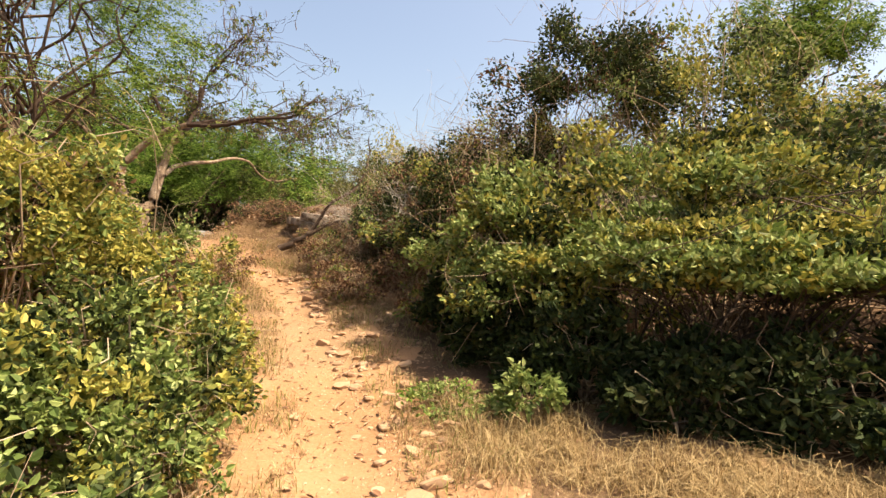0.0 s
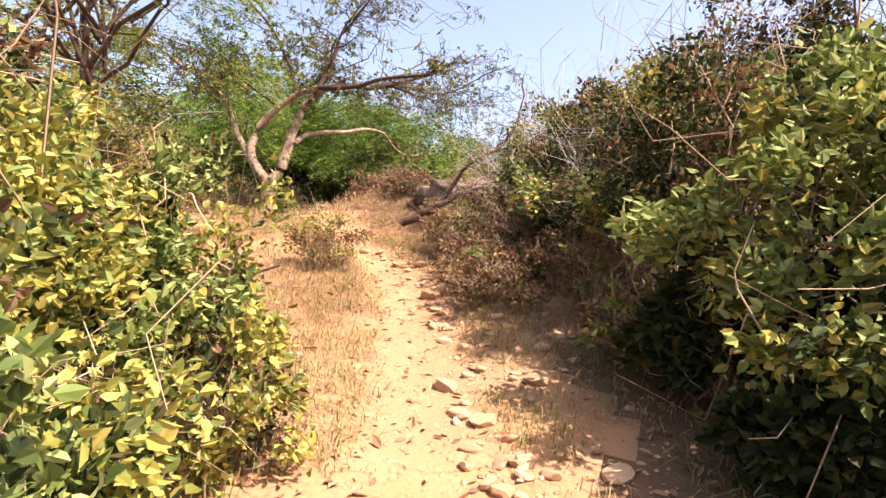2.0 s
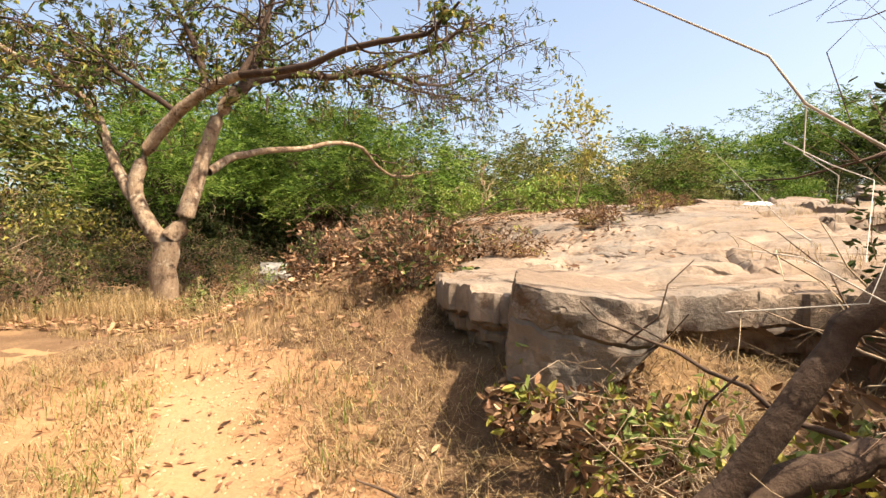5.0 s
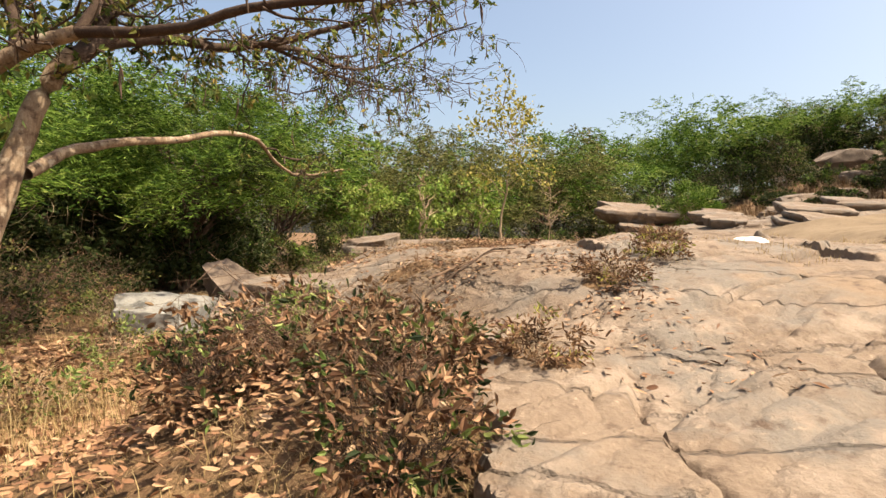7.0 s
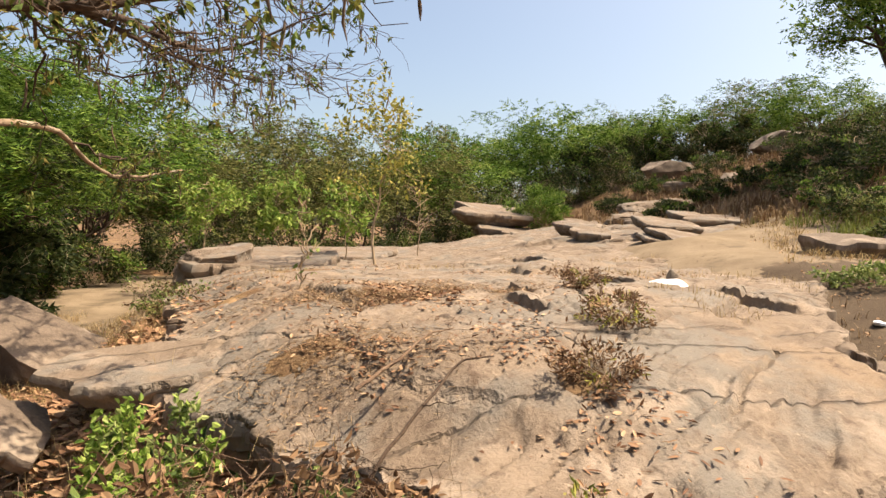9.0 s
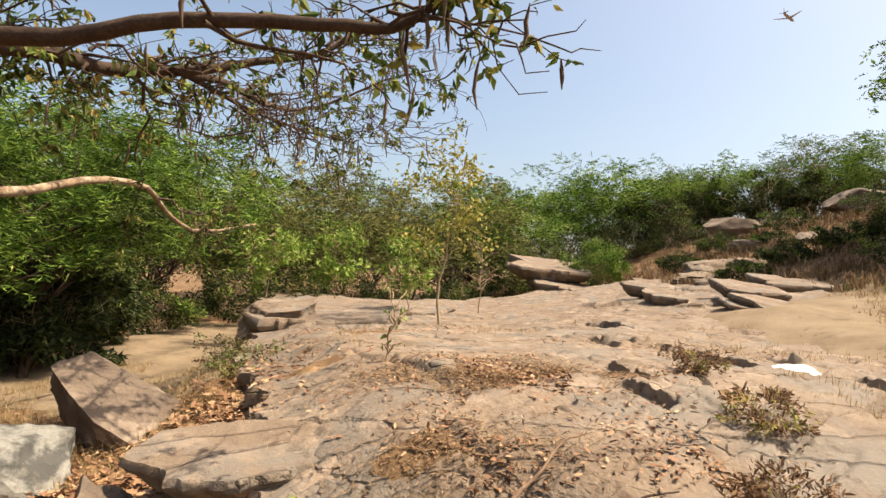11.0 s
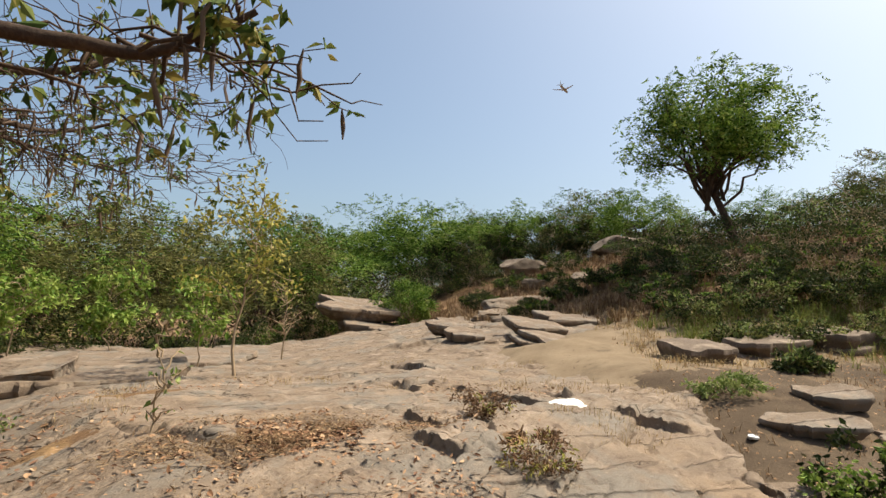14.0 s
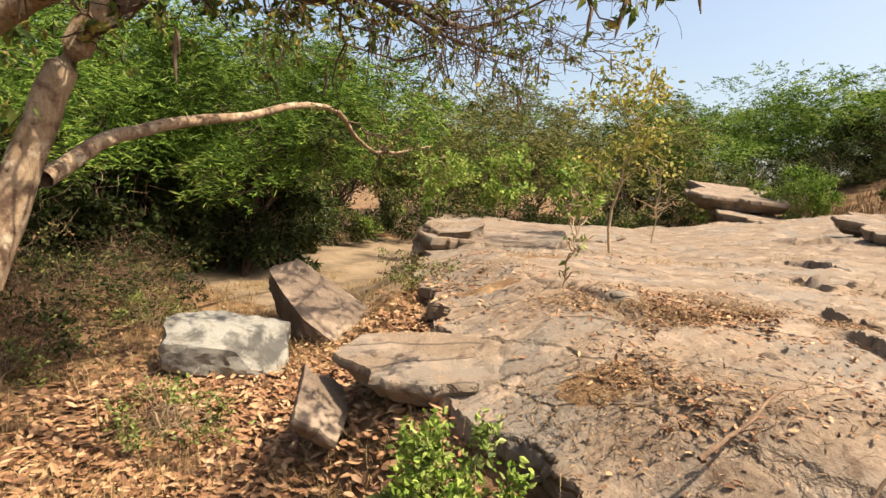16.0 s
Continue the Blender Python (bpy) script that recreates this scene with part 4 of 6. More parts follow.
def gravel(name, label, pts, size, mat, seed, base):
    r = np.random.default_rng(seed)
    n = len(pts)
    z = base(pts[:, 0], pts[:, 1])
    s = size * r.uniform(0.4, 1.6, (n, 1, 1))
    oct_ = np.array([(1, 0, 0), (0, 1, 0), (-1, 0, 0), (0, -1, 0), (0, 0, 0.7), (0, 0, -0.5)])
    v = np.column_stack([pts, z])[:, None] + oct_[None] * s * r.uniform(0.6, 1.3, (n, 6, 1))
    b = 6 * np.arange(n)[:, None]
    f = np.concatenate([b + [t] for t in ((0, 1, 4), (1, 2, 4), (2, 3, 4), (3, 0, 4), (1, 0, 5), (2, 1, 5), (3, 2, 5), (0, 3, 5))])
    return tagged(new(name, mesh_of(name, v.reshape(-1, 3), f, mat, False)), label, "gravel", kind="stuff")


n = 9000
y = r.uniform(0.5, 11, n)
x = path_x(y) + r.normal(size=n) * 0.55 + 0.15
gravel("gravel", "small stones and grit strewn on the footpath", np.column_stack([x, y]), 0.011, GRAVEL, 12, ground_z)
n = 2500
x, y = r.uniform(-1.5, 5.5, n), r.uniform(12.5, 22, n)
gravel("gravel", "small stones strewn on dark dirt beside the rock", np.column_stack([x, y])[rock_inside(x, y) < 0], 0.02, GRAVEL, 13, ground_z)

# ---- first stretch: the shrubs beside the path ----
# the darkest leaves in both mixes imitate shaded gaps between leaves
GREEN_MIX = [(LEAF_GREEN, 0.62), (LEAF_DARK_SHADE, 0.2), (LEAF_YELLOW, 0.18)]
YELLOW_MIX = [(LEAF_YELLOW, 0.55), (LEAF_GREEN, 0.25), (LEAF_DARK_SHADE, 0.14), (LEAF_BROWN, 0.06)]
shrub("shrub", "leafy green shrub beside the footpath", "shrub", (-2.3, 2.45), (0.68, 0.7, 1.0), 11000, (0.055, 0.036), GREEN_MIX, seed=1, low=0.08, clumps=70)
shrub("shrub", "dense yellowing shrub with thin stalks", "shrub", (-3.45, 3.2), (0.95, 0.9, 2.0), 21000, (0.048, 0.03), YELLOW_MIX, seed=2, bare=10, clumps=110)
shrub("shrub", "green shrub leaning over the path edge", "shrub", (-2.85, 3.75), (0.5, 0.5, 1.25), 9500, (0.046, 0.03), [(LEAF_GREEN, 0.6), (LEAF_YELLOW, 0.4)], seed=3, clumps=70, bare=6)
shrub("shrub", "tall yellow-green shrub among dry stalks", "shrub", (-4.7, 3.9), (0.95, 0.8, 2.0), 11000, (0.06, 0.036), YELLOW_MIX, seed=4, bare=12, clumps=100)
shrub("shrub", "yellow-green shrub at the bend of the path", "shrub", (-3.5, 3.95), (0.5, 0.45, 1.3), 5000, (0.055, 0.035), YELLOW_MIX, seed=5, bare=5, clumps=50)
shrub("shrub", "tangled green and brown shrub", "shrub", (-4.9, 3.4), (1.3, 1.3, 2.3), 8000, (0.075, 0.045), YELLOW_MIX, seed=6, bare=8, clumps=90)
shrub("shrub", "low green weeds at the foot of the shrubs", "shrub", (-1.75, 1.55), (0.5, 0.5, 0.55), 3500, (0.06, 0.042), GREEN_MIX, seed=7, low=0.05, clumps=40)

# stems get dark bark so the hollow looks shaded by colour
shrub("shrub", "dense green shrub arching over a dark hollow", "shrub", (1.65, 4.4), (1.55, 1.05, 1.5), 24000, (0.062, 0.036), [(LEAF_GREEN, 0.6), (LEAF_YELLOW, 0.32), (LEAF_DARK_SHADE, 0.08)], seed=11, low=0.42, clumps=150, bare=10, stems=60, sprawl=0.9, twig=BARK_DARK)
shrub("shrub", "bright green shrub with tangled dry stems", "shrub", (0.05, 5.2), (0.95, 0.9, 1.7), 15000, (0.062, 0.036), [(LEAF_GREEN, 0.55), (LEAF_YELLOW, 0.25), (LEAF_DARK_SHADE, 0.2)], seed=12, low=0.12, clumps=100, bare=8, stems=50)
# brown stem bark again tones down the sunlit stems for shade
shrub("shrub", "dark green shrub with pale tangled vines", "shrub", (3.4, 4.5), (1.5, 1.1, 1.7), 15000, (0.065, 0.038), [(LEAF_GREEN, 0.55), (LEAF_YELLOW, 0.3), (LEAF_DARK_SHADE, 0.15)], seed=13, low=0.25, clumps=120, bare=12, stems=60, twig=BARK_BROWN)
shrub("shrub", "tall sunlit yellow-green shrub behind the hollow", "shrub", (1.7, 5.5), (2.1, 0.95, 2.3), 22000, (0.066, 0.04), [(LEAF_GREEN, 0.5), (LEAF_YELLOW, 0.38), (LEAF_DARK_SHADE, 0.12)], seed=14, low=0.1, clumps=110)
shrub("shrub", "tall dark shrub leaning against the sky", "shrub", (0.9, 7.6), (1.3, 1.1, 3.6), 15000, (0.06, 0.034), [(LEAF_DARK_SHADE, 0.7), (LEAF_BROWN, 0.15), (LEAF_GREEN, 0.15)], seed=15, low=0.4, clumps=70, bare=14, hollow=0.3)
shrub("shrub", "tall leafy shrub with bare dark poles", "shrub", (2.7, 7.6), (1.4, 1.1, 3.5), 10000, (0.065, 0.038), [(LEAF_DARK_SHADE, 0.25), (LEAF_GREEN, 0.4), (LEAF_YELLOW, 0.35)], seed=16, low=0.3, clumps=80, bare=16, hollow=0.3)
shrub("shrub", "brown and green tangled shrub beside the path", "shrub", (-0.75, 6.5), (0.9, 0.9, 1.85), 13000, (0.05, 0.03), [(LEAF_DARK_SHADE, 0.42), (LEAF_BROWN, 0.2), (LEAF_GREEN, 0.2), (LEAF_YELLOW, 0.18)], seed=17, low=0.15, clumps=80, bare=14, stems=70)
shrub("shrub", "brown thorny shrub with few leaves", "shrub", (-0.2, 8.3), (1.2, 1.0, 2.4), 10000, (0.05, 0.03), [(LEAF_DARK_SHADE, 0.5), (LEAF_BROWN, 0.3), (LEAF_YELLOW, 0.2)], seed=18, low=0.15, clumps=80, bare=20, stems=70)
shrub("shrub", "dark tangled shrub behind a heap of dead branches", "shrub", (-1.2, 9.6), (1.2, 1.2, 2.0), 13000, (0.055, 0.034), [(LEAF_DARK_SHADE, 0.7), (LEAF_GREEN, 0.2), (LEAF_YELLOW, 0.1)], seed=19, low=0.1, clumps=90, bare=20, stems=80, twig=TWIG_GREY)
shrub("shrub", "leafy green shrub over the rock edge", "shrub", (0.6, 10.4), (1.6, 1.4, 2.7), 13000, (0.06, 0.036), [(LEAF_GREEN, 0.5), (LEAF_YELLOW, 0.3), (LEAF_DARK_SHADE, 0.2)], seed=20, low=0.2, clumps=80, bare=12)
shrub("weed", "small leafy green weed at the path edge", "weed", (-0.45, 3.8), (0.34, 0.25, 0.3), 900, (0.036, 0.024), [(LEAF_GREEN, 0.8), (LEAF_BRIGHT, 0.2)], seed=21, low=0.1, clumps=24, stems=14, stem_r=0.006)
shrub("weed", "small leafy green weed at the path edge", "weed", (0.1, 3.7), (0.24, 0.2, 0.45), 650, (0.055, 0.036), [(LEAF_GREEN, 1.0)], seed=22, low=0.1, clumps=22, stems=14, stem_r=0.006)
shrub("weed", "broad-leaved weed in the shade of the brush", "weed", (-2.25, 7.7), (0.2, 0.2, 0.32), 260, (0.065, 0.045), [(LEAF_GREEN, 1.0)], seed=23, low=0.1, clumps=20, stems=14, stem_r=0.006)
shrub("shrub", "dry brown bush with a few green shoots", "shrub", (-4.25, 7.4), (0.5, 0.45, 0.62), 1700, (0.05, 0.02), [(LEAF_BROWN, 0.6), (LEAF_YELLOW, 0.4)], seed=24, low=0.1, clumps=36, stems=50, stem_r=0.006, bare=6)

# leaf colour alone carries the deep shade behind the shrubs here
shrub("shrub", "leafy undergrowth coloured near black for deep shade", "shrub", (3.6, 6.4), (1.8, 1.0, 2.0), 8000, (0.09, 0.055), [(LEAF_DARK_SHADE, 1.0)], seed=25, low=0.02, clumps=100)
shrub("shrub", "tangled leafy brush crowding the path", "shrub", (-1.55, 8.3), (0.95, 0.9, 1.5), 11000, (0.055, 0.032), [(LEAF_DARK_SHADE, 0.75), (LEAF_GREEN, 0.15), (LEAF_BROWN, 0.1)], seed=26, low=0.05, clumps=80, bare=14, stems=90, twig=TWIG_GREY)
shrub("shrub", "brown twiggy brush at the path edge", "shrub", (-2.35, 8.0), (0.55, 0.6, 0.8), 3500, (0.05, 0.02), [(LEAF_BROWN, 0.6), (LEAF_DARK_SHADE, 0.4)], seed=27, low=0.02, clumps=50, bare=10, stems=80, stem_r=0.007)

# brown brush made mostly near-black, painting its shaded side and gaps
for k, (x, y, s, h, n) in enumerate(((-2.55, 8.75, 0.5, 0.85, 2200), (-2.2, 9.4, 0.8, 1.7, 5500), (-1.7, 8.9, 0.8, 1.7, 5500), (-2.0, 10.3, 0.9, 2.1, 6000))):
    shrub("shrub", "dark thicket of dead twigs and leaves by the fallen branch", "shrub", (x, y), (s, s, h), n, (0.05, 0.026), [(LEAF_DARK_SHADE, 0.78), (LEAF_BROWN, 0.1), (LEAF_GREEN, 0.12)], seed=80 + k, low=0.02, clumps=60, bare=16, stems=150, twig=TWIG, stem_r=0.009, group="thicket by the branch")

# added growth whose near-black leaves paint the shade of the hollow
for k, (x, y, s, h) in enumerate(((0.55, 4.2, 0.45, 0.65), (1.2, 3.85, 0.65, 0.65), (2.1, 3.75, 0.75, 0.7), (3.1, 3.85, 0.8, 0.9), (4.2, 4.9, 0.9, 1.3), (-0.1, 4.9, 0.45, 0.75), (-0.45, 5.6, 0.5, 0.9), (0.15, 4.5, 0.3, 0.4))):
    shrub("shrub", "leafy growth coloured near black as shade under the arching shrub", "shrub", (x, y), (s, s * 0.75, h), 6000, (0.07, 0.045), [(LEAF_DARK_SHADE, 1.0)], seed=90 + k, low=0.0, clumps=60, stems=50, group="shaded growth")

for k, (x, y, sx, h, n, mix) in enumerate(((-2.05, 3.05, 0.42, 0.9, 4200, GREEN_MIX), (-1.72, 2.3, 0.34, 0.7, 2800, GREEN_MIX), (-2.45, 4.1, 0.36, 0.75, 2200, YELLOW_MIX), (-1.45, 1.6, 0.3, 0.6, 2200, GREEN_MIX), (-2.5, 3.2, 0.5, 1.2, 4500, YELLOW_MIX), (-2.85, 4.3, 0.36, 1.3, 4600, YELLOW_MIX))):
    shrub("shrub", "leafy verge shrub with dry stalks beside the path", "shrub", (x, y), (sx, sx, h), n, (0.046, 0.03), mix, seed=110 + k, low=0.03, clumps=44, bare=6, stems=50, stem_r=0.006, group="verge shrubs")

for k, (x, y, w, h) in enumerate(((-3.25, 8.55, 0.42, 0.6), (-2.95, 8.05, 0.45, 0.7), (-3.5, 9.65, 0.5, 0.6), (-2.95, 9.3, 0.5, 0.9), (-2.6, 7.4, 0.4, 0.55), (-4.05, 10.1, 0.35, 0.4), (-2.3, 6.9, 0.4, 0.5), (-1.35, 6.9, 0.4, 0.6), (-1.0, 6.0, 0.35, 0.5), (-1.75, 7.7, 0.4, 0.6))):
    shrub("shrub", "dry brown leafy bush with dead stalks beside the log", "shrub", (x, y), (w, w, h), 1500, (0.05, 0.026), [(LEAF_BROWN, 0.5), (LITTER, 0.2), (LEAF_YELLOW, 0.15), (LEAF_GREEN, 0.15)], seed=130 + k, low=0.02, clumps=50, bare=12, stems=110, stem_r=0.005, group="dry bushes by the log")

# dry bush banks left of the clearing
for k, (x, y, s, h) in enumerate(((-7.6, 6.2, 1.5, 1.9), (-9.2, 7.8, 1.7, 1.8), (-10.6, 9.6, 1.6, 1.8), (-12.0, 8.0, 2.0, 2.6), (-12.8, 11.2, 1.8, 1.9), (-14.2, 13.4, 2.0, 2.2), (-6.6, 4.4, 1.2, 1.9))):
    shrub("shrub", "yellowing dry shrub at the edge of the clearing", "shrub", (x, y), (s, s, h), 6500, (0.075, 0.04), [(LEAF_OLIVE, 0.45), (LEAF_YELLOW, 0.4), (LEAF_BROWN, 0.15)], seed=60 + k, low=0.1, clumps=80, bare=14, stems=70, group="dry shrubs")

# ---- dead branches heaped beside the slab ----
def dead_branch(label, spine, r0, twigs, seed, mat, reach=0.5):
    r = np.random.default_rng(seed)
    spine = np.asarray(spine, float)
    t = np.linspace(0, 1, len(spine))
    s = np.linspace(0, 1, 5 * len(spine))
    p = np.column_stack([np.interp(s, t, spine[:, i]) for i in range(3)]) + r.normal(size=(len(s), 3)) * r0 * 0.18
    o = p[0].copy()
    p = p - o
    ob = thing("dead_branch", tuple(o), label, "branch", "brush heap")
    part("limb", mesh_of("branch_limb", *tubes([(p, r0 * (1 - 0.7 * s))], 8), mat), ob)
    for _ in range(twigs):
        i = r.integers(len(s) // 4, len(s))
        way = r.normal(size=3)
        way[2] = abs(way[2]) * 0.8
        q = curve_points(p[i], p[i] + way * reach * r.uniform(0.4, 1.2), 9, 0.25, r)
        w = min(r0 * (1 - 0.8 * s[i]) * 0.5, 0.009)
        lines = [(q, np.linspace(w, w * 0.25, 9))]
        for _ in range(4):
            j = r.integers(2, 9)
            lines.append((curve_points(q[j], q[j] + r.normal(size=3) * reach * 0.4, 4, 0.6, r), np.linspace(w * 0.4, w * 0.12, 4)))
        part("twig", mesh_of("branch_twig", *tubes(lines, 5), mat), ob)
    return ob


dead_branch("thick dark fallen log leaning into the brush", [(-4.2, 8.9, 1.31), (-3.99, 8.95, 1.41), (-3.75, 9.05, 1.57), (-3.51, 9.15, 1.74), (-3.28, 9.2, 1.84), (-2.6, 9.3, 1.95)], 0.064, 7, 1, BARK_DARK, 0.35)
dead_branch("thin dark dead branch rising from the fallen log", [(-3.7, 9.07, 1.6), (-3.5, 9.1, 1.94), (-3.35, 9.1, 2.17), (-3.15, 9.2, 2.29), (-2.99, 9.4, 2.47), (-2.9, 9.6, 2.75), (-2.87, 9.8, 3.15), (-2.94, 9.9, 3.49)], 0.034, 10, 2, BARK_DARK, 0.4)
r = np.random.default_rng(5)
for k in range(24):
    a = np.array([r.uniform(-3.1, -1.4), r.uniform(8.2, 10.4), 0])
    a[2] = float(ground_z(a[0], a[1])) + r.uniform(0.1, 0.8)
    b = a + np.array([r.uniform(-0.9, 1.1), r.uniform(-0.7, 0.7), r.uniform(0.1, 1.1)])
    dead_branch("bare grey dead branch in a tangled heap", curve_points(a, b, 4, 0.3, r), r.uniform(0.009, 0.02), 9, 100 + k, (TWIG_GREY, TWIG, BARK_BROWN)[k % 3], 0.5)
dead_branch("pale dry forked branch lying in straw", [(0.62, 3.55, 0.12), (0.95, 3.75, 0.22), (1.2, 3.85, 0.34), (1.45, 4.0, 0.5)], 0.014, 9, 301, TWIG_GREY, 0.22)
dead_branch("bare dark branch jutting over the path", [(-3.9, 4.5, 0.6), (-3.4, 4.75, 0.8), (-2.95, 5.0, 0.98)], 0.018, 4, 302, BARK_DARK, 0.2)
dead_branch("forked dry stick lying on bare rock", [(-5.95, 14.15, 2.45), (-5.7, 14.4, 2.56), (-5.48, 14.68, 2.68), (-5.28, 14.8, 2.7)], 0.014, 5, 303, BARK_BROWN, 0.22)
dead_branch("thin dark upright dead stem", [(-6.1, 13.0, 2.05), (-5.75, 13.35, 2.45), (-5.4, 13.75, 2.72), (-5.2, 13.8, 2.74)], 0.012, 5, 304, BARK_DARK, 0.2)

# ---- the pod tree ----
def pod_tree():
    r = np.random.default_rng(21)
    ob = thing("pod_tree", (-10.95, 14.05, 1.2), "spreading tree with pale peeling bark, drooping leaves and long dark pods", "tree")
    o = np.array([-10.95, 14.05, 1.2])
    limbs = []

    def limb(pts, r0, r1, n=10):
        pts = np.asarray(pts, float) - o
        t, s = np.linspace(0, 1, len(pts)), np.linspace(0, 1, n)
        p = np.column_stack([np.interp(s, t, pts[:, i]) for i in range(3)])
        p[1:-1] = (p[:-2] + 2 * p[1:-1] + p[2:]) / 4
        p[1:-1] += r.normal(size=(n - 2, 3)) * min(0.02, 0.1 * r0)
        limbs.append((p, np.linspace(r0, r1, n)))
        return limbs[-1]

    limb([(-11.02, 14.1, 1.1), (-10.98, 14.1, 1.5), (-10.95, 14.1, 1.9), (-10.91, 14.1, 2.25)], 0.215, 0.195, 6)
    right = limb([(-10.92, 14.1, 2.15), (-10.64, 14.2, 2.58), (-10.7, 14.5, 3.28), (-10.67, 14.7, 3.94), (-10.43, 14.8, 4.5), (-10.3, 14.95, 4.8)], 0.15, 0.095, 15)
    left = limb([(-10.93, 14.1, 2.15), (-11.28, 14.1, 2.53), (-11.78, 14.2, 3.0), (-11.72, 14.3, 3.65), (-11.1, 14.4, 4.32), (-10.5, 14.5, 4.73), (-9.9, 14.6, 4.9)], 0.145, 0.075, 18)
    # long boughs over the rock
    limb([(-9.95, 14.6, 4.9), (-8.71, 14.6, 4.86), (-7.96, 14.6, 5.06), (-6.94, 14.6, 5.11), (-6.67, 14.6, 5.08), (-6.4, 14.5, 5.21), (-6.14, 14.4, 5.36)], 0.062, 0.018, 22)
    limb([(-10.3, 14.95, 4.78), (-10.28, 15.4, 5.1), (-9.85, 16.0, 5.36), (-9.62, 16.6, 5.41), (-9.03, 17.1, 5.6), (-8.43, 17.5, 5.93), (-7.62, 17.8, 6.23), (-7.2, 18.1, 6.8)], 0.1, 0.022, 22)
    limb([(-9.03, 17.1, 5.6), (-8.92, 18.0, 5.84), (-8.9, 19.0, 5.92), (-8.72, 20.4, 6.2), (-8.12, 20.6, 6.45), (-7.22, 20.8, 7.05), (-6.38, 20.8, 7.26)], 0.05, 0.01, 18)
    limb([(-9.1, 17.3, 5.64), (-8.89, 19.0, 5.75), (-8.38, 20.2, 5.81), (-7.73, 20.9, 5.86)], 0.035, 0.01, 12)
    # limbs into the crown
    limb([(-10.57, 14.5, 4.66), (-10.68, 14.6, 5.11), (-11.1, 14.7, 5.8), (-11.6, 14.5, 6.75), (-12.45, 14.3, 7.5), (-13.2, 14.0, 8.3)], 0.07, 0.015, 14)
    limb([(-9.9, 14.6, 4.9), (-9.76, 14.9, 5.53), (-9.73, 15.2, 6.5), (-9.4, 15.5, 7.4), (-8.8, 15.9, 8.1)], 0.06, 0.015, 13)
    limb([(-11.1, 14.4, 4.4), (-11.86, 14.2, 4.92), (-12.5, 14.0, 5.3), (-13.6, 13.8, 5.9), (-14.6, 13.5, 6.2)], 0.05, 0.012, 12)
    limb([(-9.7, 15.3, 6.6), (-9.0, 15.2, 7.2), (-8.2, 15.0, 7.9)], 0.035, 0.01, 8)
    limb([(-10.3, 14.95, 4.78), (-10.5, 15.8, 5.7), (-11.2, 16.6, 6.6), (-11.6, 17.2, 7.5)], 0.06, 0.015, 10)
    far_left = limb([(-11.75, 14.2, 2.95), (-12.1, 14.25, 3.3), (-12.45, 14.3, 3.72), (-12.86, 14.4, 4.46), (-13.0, 14.1, 4.85), (-13.8, 13.6, 5.35), (-14.4, 13.2, 5.87), (-15.5, 12.6, 6.5), (-16.2, 12.0, 7.3)], 0.1, 0.02, 20)
    limb([(-13.0, 14.1, 4.85), (-13.3, 14.9, 5.6), (-13.8, 15.6, 6.5)], 0.05, 0.015, 9)
    low = limb([(-10.72, 14.75, 3.42), (-10.9, 15.3, 3.7), (-10.98, 15.9, 3.92), (-10.95, 16.7, 4.13), (-10.9, 17.6, 4.3), (-10.8, 18.6, 4.64), (-10.74, 19.9, 4.75), (-10.75, 20.5, 4.36), (-10.63, 21.2, 4.14), (-10.3, 21.9, 4.22), (-9.88, 22.5, 4.42)], 0.078, 0.02, 26)
    twigs, tips = [], []
    for i, (p, rad) in enumerate(limbs):
        if i < 1:
            continue
        far = rad[-1] < 0.05
        start = 0.8 if i in (1, 2) else (0.62 if p is low[0] else 0.2)
        count = 9 if p is low[0] else (4 if i in (1, 2) else 16 if i == 3 else 40 if i < 7 else 30)
        for _ in range(count):
            k = int(r.uniform(start, 1.0) * (len(p) - 1))
            way = (p[k] - p[max(0, k - 2)])
            way = way / (np.linalg.norm(way) + 1e-6) * 0.55 + r.normal(size=3) * np.array([0.75, 0.75, 0.5]) - np.array([0, 0, 0.14])
            ln = r.uniform(0.5, 1.5) * (0.55 if p is low[0] else 0.4 if i == 3 else 0.85 if i < 7 else 1.0)
            q = curve_points(p[k], p[k] + way * ln, 7, 0.5, r, -0.08)
            w = min(rad[k] * 0.5, 0.02)
            twigs.append((q, np.linspace(w, 0.004, 7)))
            for _ in range(5):
                j = r.integers(2, 7)
                e = q[j] + (q[-1] - q[0]) * r.uniform(0.1, 0.4) + r.normal(size=3) * (0.13 if i == 3 else 0.26)
                s = curve_points(q[j], e, 5, 0.5, r, 0.05)
                twigs.append((s, np.linspace(0.007, 0.003, 5)))
                tips.append(s[2:])
            tips.append(q[3:])
    pale = [limbs[0], right, left, far_left, low]
    v, f = tubes(pale, 12)
    part("trunk", mesh_of("pod_tree_trunk", v, f, BARK), ob)
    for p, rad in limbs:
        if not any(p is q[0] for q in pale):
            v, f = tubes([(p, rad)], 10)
            part("bough", mesh_of("pod_tree_bough", v, f, BARK_BOUGH_BACKLIT), ob)
    v, f = tubes(twigs, 4)
    part("twig", mesh_of("pod_tree_twigs", v, f, BARK_DARK), ob)
    tips = np.concatenate(tips)
    n = 3900
    pts = tips[r.integers(0, len(tips), n)]
    pts = pts[value_noise(pts[:, 0] * 1.2 + 50, pts[:, 1] * 1.2 + pts[:, 2], 5) > 0.24]
    pts = pts[(pts[:, 0] < 1.4) | (r.random(len(pts)) < 0.42)]
    pts = np.repeat(pts, 5, 0) + r.normal(size=(len(pts) * 5, 3)) * 0.03
